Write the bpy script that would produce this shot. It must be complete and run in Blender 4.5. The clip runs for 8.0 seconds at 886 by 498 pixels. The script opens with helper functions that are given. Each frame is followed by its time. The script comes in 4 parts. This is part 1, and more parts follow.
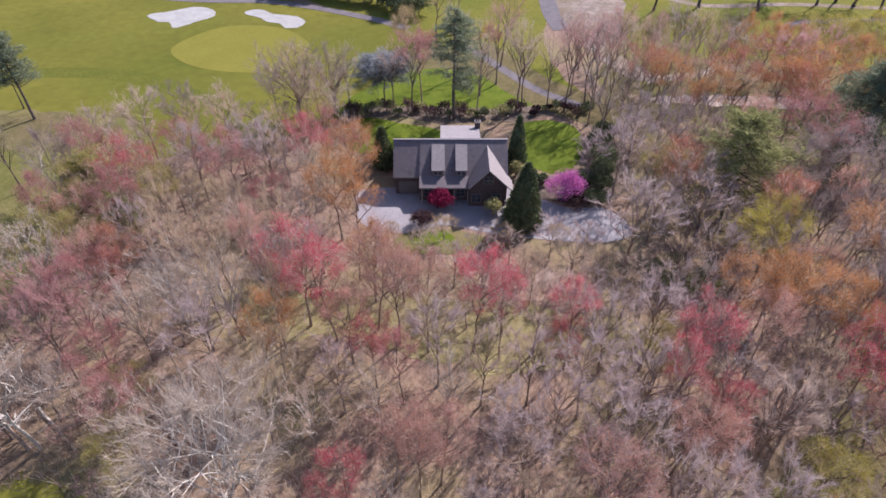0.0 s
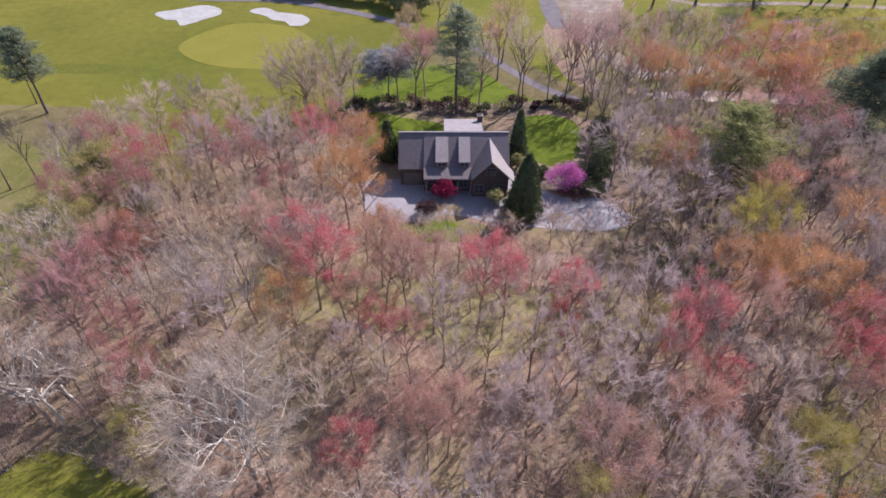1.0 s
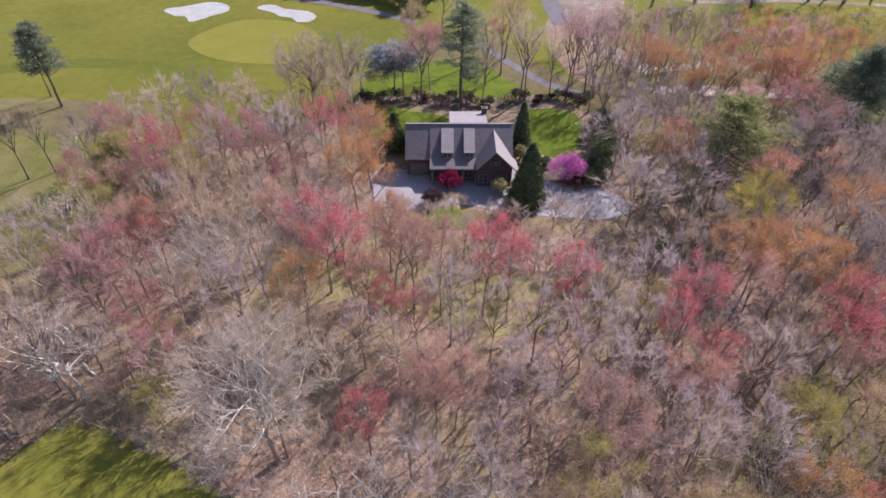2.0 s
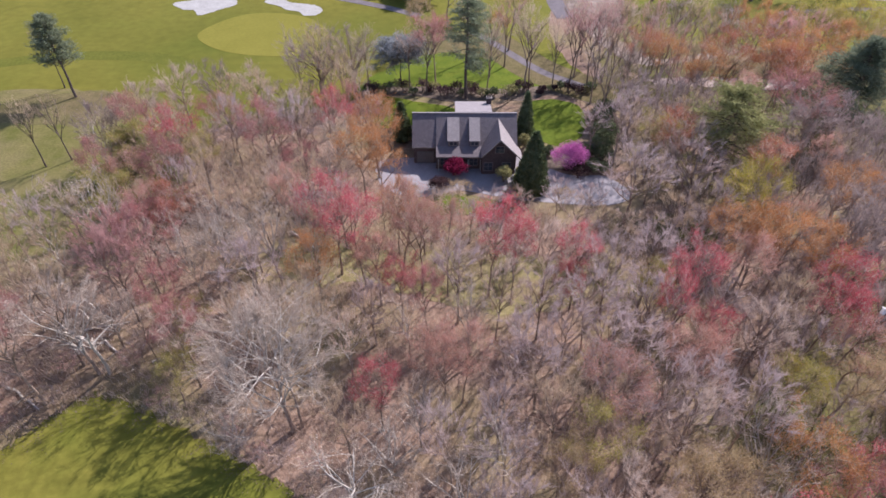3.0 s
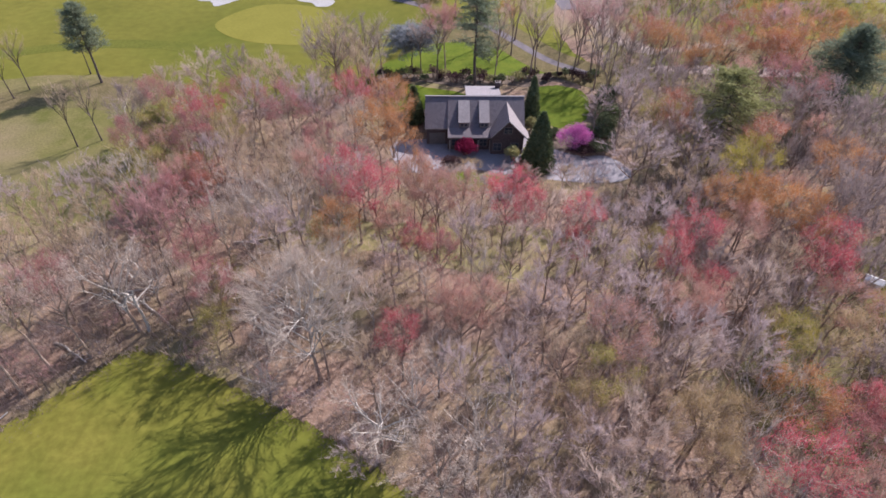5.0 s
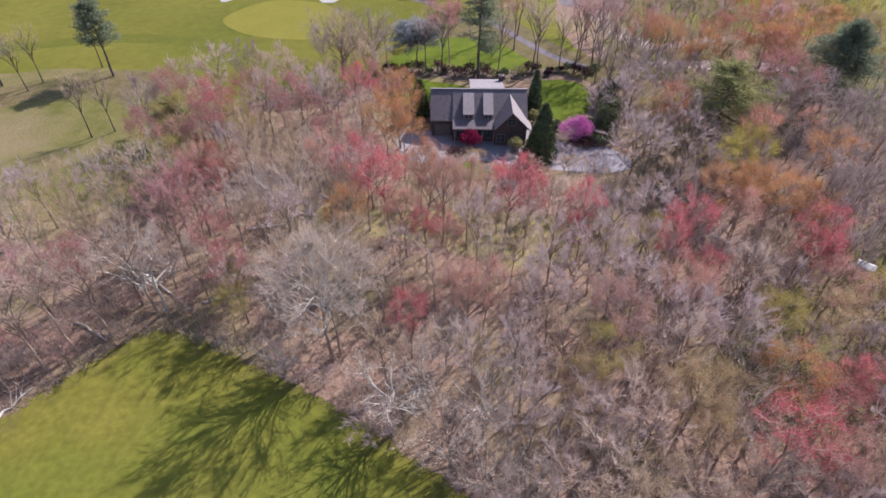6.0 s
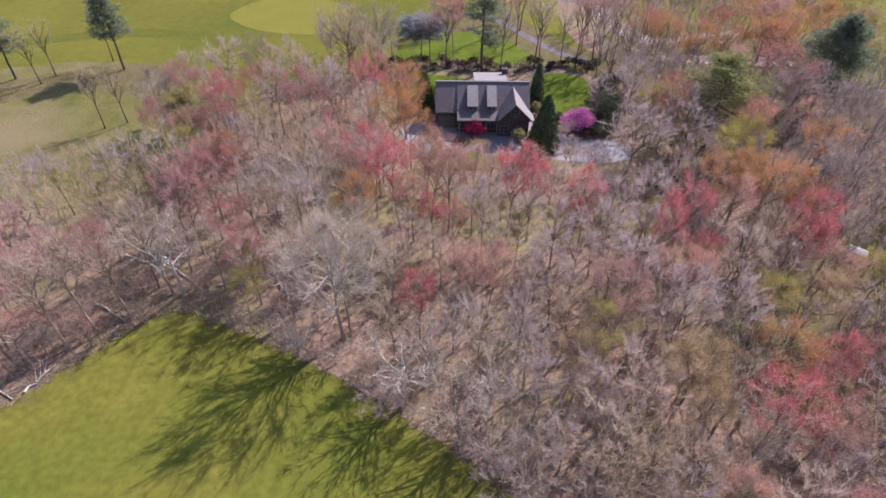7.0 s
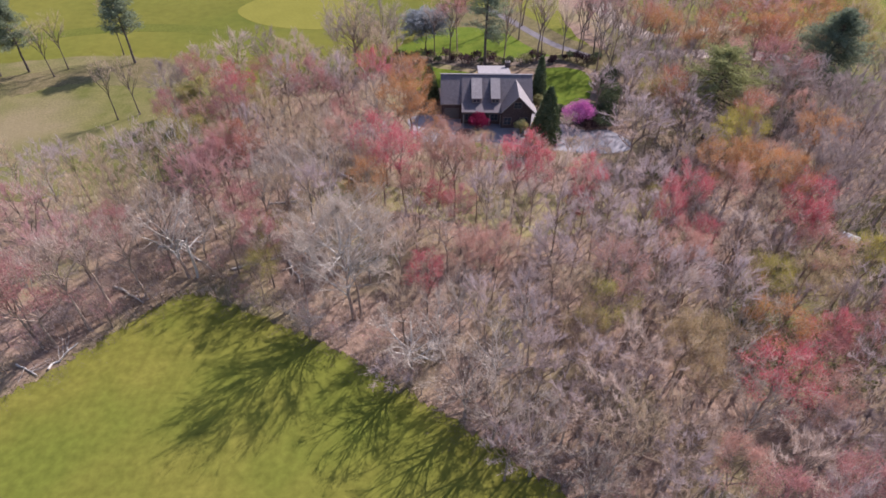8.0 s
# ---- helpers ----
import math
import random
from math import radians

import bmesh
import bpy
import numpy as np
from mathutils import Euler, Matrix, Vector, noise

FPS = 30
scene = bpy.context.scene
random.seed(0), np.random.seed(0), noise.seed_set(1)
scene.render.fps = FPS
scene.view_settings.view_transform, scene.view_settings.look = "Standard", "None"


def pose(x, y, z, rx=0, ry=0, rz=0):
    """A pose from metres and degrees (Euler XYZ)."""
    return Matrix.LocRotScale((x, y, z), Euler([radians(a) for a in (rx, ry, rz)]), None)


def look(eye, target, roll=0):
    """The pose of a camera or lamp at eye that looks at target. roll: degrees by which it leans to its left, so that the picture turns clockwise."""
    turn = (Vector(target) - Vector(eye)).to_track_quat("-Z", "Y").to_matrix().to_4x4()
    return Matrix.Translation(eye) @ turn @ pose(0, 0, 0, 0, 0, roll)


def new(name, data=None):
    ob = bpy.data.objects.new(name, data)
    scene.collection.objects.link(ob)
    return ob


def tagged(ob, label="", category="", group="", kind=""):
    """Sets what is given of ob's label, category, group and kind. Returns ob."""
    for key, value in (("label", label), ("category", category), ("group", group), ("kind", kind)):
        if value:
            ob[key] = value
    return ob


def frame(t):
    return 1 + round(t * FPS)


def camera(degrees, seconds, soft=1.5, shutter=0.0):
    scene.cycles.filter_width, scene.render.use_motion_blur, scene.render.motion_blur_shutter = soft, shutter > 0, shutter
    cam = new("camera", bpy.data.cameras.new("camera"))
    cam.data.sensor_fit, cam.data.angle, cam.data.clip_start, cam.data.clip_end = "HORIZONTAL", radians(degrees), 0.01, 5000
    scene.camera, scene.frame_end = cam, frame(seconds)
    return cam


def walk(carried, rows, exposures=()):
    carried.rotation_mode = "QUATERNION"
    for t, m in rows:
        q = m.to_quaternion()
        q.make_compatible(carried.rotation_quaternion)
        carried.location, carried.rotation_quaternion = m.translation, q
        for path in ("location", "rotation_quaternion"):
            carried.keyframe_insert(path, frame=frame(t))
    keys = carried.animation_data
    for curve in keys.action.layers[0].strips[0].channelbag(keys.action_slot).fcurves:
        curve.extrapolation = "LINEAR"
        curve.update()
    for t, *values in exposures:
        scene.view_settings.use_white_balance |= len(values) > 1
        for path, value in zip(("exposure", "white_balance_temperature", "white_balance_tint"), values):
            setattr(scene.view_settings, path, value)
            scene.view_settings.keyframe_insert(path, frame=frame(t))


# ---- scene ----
# camera: a drone that backs away over the wood, looking down 42 degrees
cam = camera(73.7, 8.0, soft=1.62)
DOWN = 42.07
ROWS = [
    (0.0, -0.00, -0.00, 54.30, 0.000, 0.000, -0.000),
    (0.5, -0.37, -1.65, 54.58, 0.054, 0.064, -0.004),
    (1.0, -0.74, -3.30, 54.84, 0.101, 0.119, -0.015),
    (1.5, -1.12, -4.93, 55.07, 0.157, 0.103, -0.049),
    (3.0, -2.29, -9.74, 55.63, -0.166, -0.035, -0.145),
    (3.5, -2.69, -11.35, 55.80, -0.190, -0.071, -0.178),
    (4.0, -3.11, -12.96, 55.98, -0.281, -0.118, -0.235),
    (4.5, -3.54, -14.58, 56.18, -0.324, -0.129, -0.249),
    (6.0, -4.82, -19.50, 56.82, -0.400, -0.122, -0.387),
    (6.5, -5.24, -21.14, 57.05, -0.464, -0.097, -0.432),
    (7.0, -5.66, -22.78, 57.28, -0.510, -0.104, -0.444),
    (7.5, -6.08, -24.43, 57.53, -0.578, -0.116, -0.465),
    (8.0, -6.50, -26.07, 57.77, -0.634, -0.104, -0.494),
]
walk(cam, [(t, pose(x, y, z, 90 - DOWN) @ pose(0, 0, 0, a, -b, -c)) for t, x, y, z, a, b, c in ROWS],
     exposures=[(0.0, 1.04, 6050, 17), (8.0, 1.04, 6050, 17)])

# ---- light: a clear spring day, sun behind the house and to its right ----
SUN_TO = Vector((0.68, 0.73, 0.0)).normalized()
SUN_UP = radians(40.5)
sun_way = Vector((SUN_TO.x * math.cos(SUN_UP), SUN_TO.y * math.cos(SUN_UP), math.sin(SUN_UP)))
world = bpy.data.worlds.new("sky")
scene.world = world
world.use_nodes = True
wn = world.node_tree
sky = wn.nodes.new("ShaderNodeTexSky")
sky.sky_type, sky.sun_disc = "NISHITA", False
sky.sun_elevation, sky.sun_rotation = SUN_UP, math.atan2(SUN_TO.x, SUN_TO.y)
wn.links.new(sky.outputs[0], wn.nodes["Background"].inputs[0])
wn.nodes["Background"].inputs[1].default_value = 0.112
lamp = bpy.data.lights.new("sun", "SUN")
lamp.energy, lamp.angle, lamp.color = 4.25, radians(0.55), (1.0, 0.94, 0.86)
sun = new("sun", lamp)
sun.matrix_world = look((60, 60, 80), Vector((60, 60, 80)) - sun_way)

# ---- materials ----
def mat(name, low, high, scale=4.0, rough=0.85, fine=0.0, bump=0.0, bump_scale=30.0, vary=0.0, metal=0.0, broad=0.0, broad_col=None, thin=0.0, spec=0.04, grain=0.28):
    """Two-scale noise between two colours; vary: spread of brightness from object to object."""
    m = bpy.data.materials.new(name)
    m.use_nodes = True
    n, l = m.node_tree.nodes, m.node_tree.links
    b = n["Principled BSDF"]
    b.inputs["Roughness"].default_value, b.inputs["Metallic"].default_value = rough, metal
    b.inputs["Specular IOR Level"].default_value = spec
    co = n.new("ShaderNodeTexCoord")
    t1 = n.new("ShaderNodeTexNoise")
    t1.inputs["Scale"].default_value, t1.inputs["Detail"].default_value, t1.inputs["Roughness"].default_value = scale, 6.0, 0.65
    l.new(co.outputs["Object"], t1.inputs["Vector"])
    ramp = n.new("ShaderNodeValToRGB")
    ramp.color_ramp.elements[0].color, ramp.color_ramp.elements[1].color = (*low, 1), (*high, 1)
    ramp.color_ramp.elements[0].position, ramp.color_ramp.elements[1].position = 0.32, 0.68
    l.new(t1.outputs[0], ramp.inputs[0])
    out = ramp.outputs[0]
    if broad_col:
        t2 = n.new("ShaderNodeTexNoise")
        t2.inputs["Scale"].default_value, t2.inputs["Detail"].default_value = broad, 4.0
        l.new(co.outputs["Object"], t2.inputs["Vector"])
        r2 = n.new("ShaderNodeValToRGB")
        r2.color_ramp.elements[0].position, r2.color_ramp.elements[1].position = 0.45, 0.66
        l.new(t2.outputs[0], r2.inputs[0])
        mix = n.new("ShaderNodeMix")
        mix.data_type = "RGBA"
        l.new(r2.outputs[0], mix.inputs["Factor"])
        l.new(out, mix.inputs["A"])
        mix.inputs["B"].default_value = (*broad_col, 1)
        out = mix.outputs["Result"]
    if fine:
        t3 = n.new("ShaderNodeTexNoise")
        t3.inputs["Scale"].default_value, t3.inputs["Detail"].default_value = fine, 3.0
        l.new(co.outputs["Object"], t3.inputs["Vector"])
        r3 = n.new("ShaderNodeMapRange")
        r3.inputs["From Min"].default_value, r3.inputs["From Max"].default_value = 0.3, 0.7
        r3.inputs["To Min"].default_value, r3.inputs["To Max"].default_value = 1 - grain, 1 + grain
        l.new(t3.outputs[0], r3.inputs["Value"])
        hs = n.new("ShaderNodeHueSaturation")
        l.new(out, hs.inputs["Color"])
        l.new(r3.outputs[0], hs.inputs["Value"])
        out = hs.outputs[0]
    if vary:
        info = n.new("ShaderNodeObjectInfo")
        r4 = n.new("ShaderNodeMapRange")
        r4.inputs["To Min"].default_value, r4.inputs["To Max"].default_value = 1 - vary, 1 + vary
        l.new(info.outputs["Random"], r4.inputs["Value"])
        geo = n.new("ShaderNodeNewGeometry")
        r5 = n.new("ShaderNodeMapRange")
        r5.inputs["To Min"].default_value, r5.inputs["To Max"].default_value = (0.88, 1.12) if thin else (0.75, 1.25)
        l.new(geo.outputs["Random Per Island"], r5.inputs["Value"])
        mul = n.new("ShaderNodeMath")
        mul.operation = "MULTIPLY"
        l.new(r4.outputs[0], mul.inputs[0])
        l.new(r5.outputs[0], mul.inputs[1])
        h4 = n.new("ShaderNodeHueSaturation")
        l.new(out, h4.inputs["Color"])
        l.new(mul.outputs[0], h4.inputs["Value"])
        out = h4.outputs[0]
    l.new(out, b.inputs["Base Color"])
    if thin:
        b.inputs["Subsurface Weight"].default_value = 0.0
        tr = n.new("ShaderNodeBsdfTranslucent")
        l.new(out, tr.inputs["Color"])
        ms = n.new("ShaderNodeMixShader")
        ms.inputs[0].default_value = thin
        l.new(b.outputs[0], ms.inputs[1])
        l.new(tr.outputs[0], ms.inputs[2])
        l.new(ms.outputs[0], n["Material Output"].inputs[0])
    if bump:
        t5 = n.new("ShaderNodeTexNoise")
        t5.inputs["Scale"].default_value, t5.inputs["Detail"].default_value = bump_scale, 4.0
        l.new(co.outputs["Object"], t5.inputs["Vector"])
        bp = n.new("ShaderNodeBump")
        bp.inputs["Strength"].default_value, bp.inputs["Distance"].default_value = bump, 0.1
        l.new(t5.outputs[0], bp.inputs["Height"])
        l.new(bp.outputs[0], b.inputs["Normal"])
    return m


LITTER = mat("leaf_litter", (0.128, 0.080, 0.060), (0.285, 0.193, 0.145), 1.6, 0.95, 7.0, 0.6, 6.0, broad=0.07, broad_col=(0.19, 0.155, 0.08))
TURF = mat("mown_turf", (0.110, 0.103, 0.019), (0.154, 0.136, 0.027), 0.3, 0.9, 1.1, 0.15, 12.0, broad=0.05, broad_col=(0.104, 0.111, 0.0185), grain=0.17)
FAIR = mat("fairway_turf", (0.098, 0.094, 0.017), (0.150, 0.132, 0.026), 0.06, 0.9, 0.5, 0.15, 12.0, broad=0.03, broad_col=(0.088, 0.094, 0.016), grain=0.1)
STRAW = mat("straw_grass", (0.15, 0.125, 0.055), (0.23, 0.19, 0.095), 0.5, 0.9, 3.0, 0.3, 8.0, broad=0.1, broad_col=(0.19, 0.14, 0.09), grain=0.2)
# fairway grass with the shade of a hollow put into its colour
SHADED_TURF = mat("shaded_turf", (0.080, 0.086, 0.015), (0.106, 0.105, 0.020), 0.2, 0.9, 1.6, 0.2, 12.0, grain=0.12)
ROUGH_TURF = mat("rough_turf", (0.084, 0.086, 0.022), (0.150, 0.126, 0.050), 0.22, 0.9, 3.0, 0.3, 8.0, broad=0.05, broad_col=(0.175, 0.135, 0.075), grain=0.18)
YARD = mat("yard_grass", (0.066, 0.095, 0.011), (0.112, 0.132, 0.017), 0.4, 0.9, 2.0, 0.2, 12.0, grain=0.12)
GREEN = mat("putting_turf", (0.148, 0.133, 0.025), (0.168, 0.149, 0.0295), 0.15, 0.9, 1.5, grain=0.08)
SAND = mat("bunker_sand", (0.27, 0.252, 0.243), (0.345, 0.325, 0.313), 0.4, 0.95, 2.0, 0.3, 3.0, grain=0.1)
DRIVE = mat("driveway_asphalt", (0.205, 0.182, 0.196), (0.265, 0.237, 0.252), 0.5, 0.8, 14.0, 0.1, 40.0, broad=0.12, broad_col=(0.23, 0.205, 0.22), spec=0.2)
PATH = mat("cart_path", (0.115, 0.099, 0.106), (0.16, 0.137, 0.146), 0.5, 0.9, 4.0, grain=0.15)
MULCH = mat("mulch_bed", (0.085, 0.063, 0.050), (0.18, 0.138, 0.112), 1.2, 0.95, 8.0, 0.5, 8.0)
RUBBLE = mat("pale_rubble", (0.13, 0.098, 0.08), (0.30, 0.24, 0.21), 0.5, 0.95, 3.0, 0.9, 2.0, broad=0.15, broad_col=(0.17, 0.13, 0.095))
STONE = mat("pale_stone", (0.26, 0.195, 0.17), (0.43, 0.345, 0.31), 0.9, 0.95, 3.0, 0.9, 2.0)
FAR_FLOOR = mat("far_floor", (0.085, 0.07, 0.032), (0.155, 0.118, 0.065), 0.4, 0.95, 3.0, 0.4, 6.0, broad=0.06, broad_col=(0.11, 0.10, 0.038))
SHED_WHITE = mat("shed_paint", (0.62, 0.59, 0.58), (0.74, 0.71, 0.70), 2.0, 0.6, spec=0.2)
SHINGLE = mat("roof_shingle", (0.112, 0.091, 0.099), (0.162, 0.134, 0.144), 1.6, 0.75, 18.0, 0.4, 26.0, broad=0.4, broad_col=(0.135, 0.110, 0.119), spec=0.15)
# for the dormers, and as a sunlit copy of the wing's shingle
SHINGLE_PALE = mat("dormer_and_sunlit_shingle", (0.20, 0.17, 0.172), (0.26, 0.222, 0.224), 2.0, 0.75, 18.0, 0.3, 26.0, spec=0.15)
MEMBRANE = mat("rear_roof", (0.205, 0.178, 0.185), (0.25, 0.218, 0.226), 1.2, 0.7, 10.0, spec=0.2)
BRICK = mat("brick", (0.072, 0.052, 0.053), (0.12, 0.088, 0.085), 3.0, 0.9, 25.0, 0.4, 30.0)
SIDING = mat("siding", (0.15, 0.125, 0.12), (0.20, 0.168, 0.16), 2.0, 0.8, 8.0, spec=0.2)
WHITE = mat("white_trim", (0.26, 0.235, 0.225), (0.33, 0.30, 0.285), 3.0, 0.6, spec=0.2)
DOORPAINT = mat("garage_paint", (0.115, 0.10, 0.098), (0.145, 0.127, 0.123), 2.0, 0.6, spec=0.2)
GLASS = mat("window_glass", (0.03, 0.035, 0.045), (0.06, 0.065, 0.08), 1.0, 0.08, spec=0.5)
BARK = mat("bark", (0.165, 0.112, 0.088), (0.34, 0.255, 0.205), 2.5, 0.95, 8.0, vary=0.3)
BARK_PALE = mat("pale_bark", (0.30, 0.255, 0.222), (0.50, 0.44, 0.395), 1.5, 0.9, 6.0, vary=0.12)
BARK_DARK = mat("dark_bark", (0.06, 0.045, 0.045), (0.13, 0.10, 0.09), 2.5, 0.95, 8.0, vary=0.2)
TWIG = mat("twig_grey", (0.40, 0.302, 0.25), (0.56, 0.437, 0.372), 0.5, 0.9, vary=0.12, thin=0.45)
TWIG_PALE = mat("twig_pale", (0.375, 0.30, 0.25), (0.50, 0.41, 0.35), 0.5, 0.9, vary=0.10, thin=0.4)
TWIG_MAUVE = mat("twig_mauve", (0.36, 0.278, 0.268), (0.50, 0.395, 0.385), 0.5, 0.9, vary=0.11, thin=0.42)
TWIG_DUSK = mat("twig_dusk", (0.25, 0.19, 0.178), (0.37, 0.288, 0.272), 0.5, 0.9, vary=0.12, thin=0.4)
TWIG_TAN = mat("twig_tan", (0.39, 0.285, 0.20), (0.53, 0.405, 0.29), 0.5, 0.9, vary=0.12, thin=0.42)
TWIG_ROSE = mat("twig_rose", (0.41, 0.225, 0.21), (0.55, 0.335, 0.315), 0.5, 0.9, vary=0.11, thin=0.42)


def bud(name, low, high):
    return mat(name, low, high, 0.6, 0.8, vary=0.13, thin=0.5)


BUD = {
    "crimson": bud("crimson_buds", (0.375, 0.064, 0.086), (0.51, 0.137, 0.153)),
    "red": bud("dull_red_buds", (0.32, 0.128, 0.122), (0.43, 0.205, 0.192)),
    "salmon": bud("salmon_buds", (0.40, 0.20, 0.158), (0.50, 0.285, 0.232)),
    "rust": bud("rust_buds", (0.31, 0.105, 0.068), (0.40, 0.165, 0.11)),
    "orange": bud("orange_buds", (0.38, 0.165, 0.066), (0.48, 0.235, 0.105)),
    "gold": bud("gold_buds", (0.34, 0.285, 0.05), (0.46, 0.385, 0.085)),
    "olive": bud("olive_buds", (0.27, 0.232, 0.065), (0.37, 0.315, 0.108)),
    "tan": bud("tan_buds", (0.33, 0.23, 0.12), (0.42, 0.31, 0.18)),
}
NEEDLE = mat("pine_needles", (0.17, 0.195, 0.125), (0.29, 0.315, 0.21), 0.8, 0.8, vary=0.2, thin=0.45)
NEEDLE_OLIVE = mat("olive_needles", (0.215, 0.215, 0.088), (0.35, 0.335, 0.15), 0.8, 0.8, vary=0.2, thin=0.45)
NEEDLE_DARK = mat("spruce_needles", (0.135, 0.165, 0.11), (0.25, 0.275, 0.185), 0.8, 0.8, vary=0.2, thin=0.45)
NEEDLE_BLUE = mat("blue_cedar_needles", (0.20, 0.205, 0.215), (0.33, 0.335, 0.345), 0.8, 0.8, vary=0.2, thin=0.35)
CYPRESS = mat("cypress_leaf", (0.052, 0.076, 0.036), (0.21, 0.23, 0.12), 1.2, 0.8, vary=0.25, thin=0.08)
SHRUB = mat("shrub_leaf", (0.075, 0.10, 0.05), (0.165, 0.165, 0.09), 1.2, 0.8, vary=0.3, thin=0.25)
SHRUB_DARK = mat("plum_shrub_leaf", (0.05, 0.03, 0.035), (0.11, 0.06, 0.06), 1.2, 0.8, vary=0.3, thin=0.2)
SHRUB_OLIVE = mat("olive_shrub_leaf", (0.25, 0.23, 0.10), (0.36, 0.32, 0.15), 1.2, 0.8, vary=0.2, thin=0.2)
MAPLE = mat("red_maple_leaf", (0.17, 0.012, 0.042), (0.27, 0.028, 0.08), 1.2, 0.7, vary=0.2, thin=0.3)
REDBUD = mat("magenta_blossom", (0.58, 0.13, 0.40), (0.74, 0.28, 0.57), 1.2, 0.7, vary=0.15, thin=0.3)


# ---- helpers of this scene ----
def mesh_of(name, verts, faces, mats, index=None):
    me = bpy.data.meshes.new(name)
    me.from_pydata([tuple(v) for v in verts], [], faces)
    for m in mats:
        me.materials.append(m)
    if index is not None:
        me.polygons.foreach_set("material_index", index)
    me.update()
    return me


def part(name, me, parent, label="", at=None):
    ob = new(name, me)
    ob.parent = parent
    if at is not None:
        ob.matrix_basis = at
    if label:
        ob["label"] = label
    return ob


class Geo:
    """Gathers vertices and faces of one mesh."""
    def __init__(self):
        self.v, self.f, self.k = [], [], []

    def tube(self, pts, radii, sides, k=0):
        base = len(self.v)
        pts = [Vector(p) for p in pts]
        for i, p in enumerate(pts):
            d = (pts[min(i + 1, len(pts) - 1)] - pts[max(i - 1, 0)]).normalized()
            a = d.orthogonal().normalized()
            b = d.cross(a)
            for s in range(sides):
                w = 2 * math.pi * s / sides
                self.v.append(p + radii[i] * (math.cos(w) * a + math.sin(w) * b))
        for i in range(len(pts) - 1):
            for s in range(sides):
                t = (s + 1) % sides
                self.f.append((base + i * sides + s, base + i * sides + t, base + (i + 1) * sides + t, base + (i + 1) * sides + s))
                self.k.append(k)

    def sliver(self, p, d, length, width, rng, k=0):
        q = len(self.v)
        d = d.normalized()
        s = d.cross(Vector((rng.uniform(-1, 1), rng.uniform(-1, 1), rng.uniform(-1, 1)))).normalized() * width * 0.5
        self.v += [p - s, p + s, p + d * length]
        self.f.append((q, q + 1, q + 2))
        self.k.append(k)

    def leaf(self, p, size, rng, k=0, up=0.0):
        q = len(self.v)
        n = Vector((rng.gauss(0, 1), rng.gauss(0, 1), rng.gauss(0, 1) + up)).normalized()
        a = n.orthogonal().normalized()
        b = n.cross(a)
        w = rng.uniform(0, 6.28)
        for e in (0.0, 2.2, 4.1):
            self.v.append(p + size * (math.cos(w + e) * a + math.sin(w + e) * b))
        self.f.append((q, q + 1, q + 2))
        self.k.append(k)

    def box(self, x0, y0, z0, x1, y1, z1, k=0):
        q = len(self.v)
        self.v += [Vector(c) for c in ((x0, y0, z0), (x1, y0, z0), (x1, y1, z0), (x0, y1, z0), (x0, y0, z1), (x1, y0, z1), (x1, y1, z1), (x0, y1, z1))]
        for f in ((3, 2, 1, 0), (4, 5, 6, 7), (0, 1, 5, 4), (1, 2, 6, 5), (2, 3, 7, 6), (3, 0, 4, 7)):
            self.f.append(tuple(q + i for i in f))
            self.k.append(k)

    def slab(self, poly, down):
        """A plate: a flat polygon and its copy moved by the vector down."""
        q, n = len(self.v), len(poly)
        self.v += [Vector(p) for p in poly] + [Vector(p) + Vector(down) for p in poly]
        self.f.append(tuple(range(q, q + n)))
        self.f.append(tuple(range(q + 2 * n - 1, q + n - 1, -1)))
        for i in range(n):
            j = (i + 1) % n
            self.f.append((q + i, q + n + i, q + n + j, q + j))
        self.k += [0] * (n + 2)

    def mesh(self, name, *mats):
        return mesh_of(name, self.v, self.f, mats, self.k)


def smooth_loop(pts, per=8, ragged=0.0, seed=0):
    """A closed smooth outline through the given corners, with a ragged edge."""
    rng, out, n = random.Random(seed), [], len(pts)
    for i in range(n):
        p0, p1, p2, p3 = (Vector(pts[(i + j - 1) % n]) for j in range(4))
        for s in range(per):
            t = s / per
            p = 0.5 * ((2 * p1) + (p2 - p0) * t + (2 * p0 - 5 * p1 + 4 * p2 - p3) * t * t + (3 * p1 - p0 - 3 * p2 + p3) * t ** 3)
            out.append((p.x + rng.gauss(0, ragged), p.y + rng.gauss(0, ragged)))
    return out


def sheet(name, outline, z, material, label, category, thick=0.0):
    """A level patch of ground cover on the ground."""
    bm = bmesh.new()
    vs = [bm.verts.new((x, y, z)) for x, y in outline]
    es = [bm.edges.new((vs[i], vs[(i + 1) % len(vs)])) for i in range(len(vs))]
    bmesh.ops.triangle_fill(bm, edges=es, use_beauty=True, normal=(0, 0, 1))
    for f in bm.faces:
        if f.normal.z < 0:
            f.normal_flip()
    rim = [e for e in bm.edges if len(e.link_faces) == 1]
    ext = bmesh.ops.extrude_edge_only(bm, edges=rim)
    for v in ext["geom"]:
        if isinstance(v, bmesh.types.BMVert):
            v.co.z = -0.05
    me = bpy.data.meshes.new(name)
    bm.to_mesh(me)
    bm.free()
    me.materials.append(material)
    return tagged(new(name, me), label, category, kind="structure")


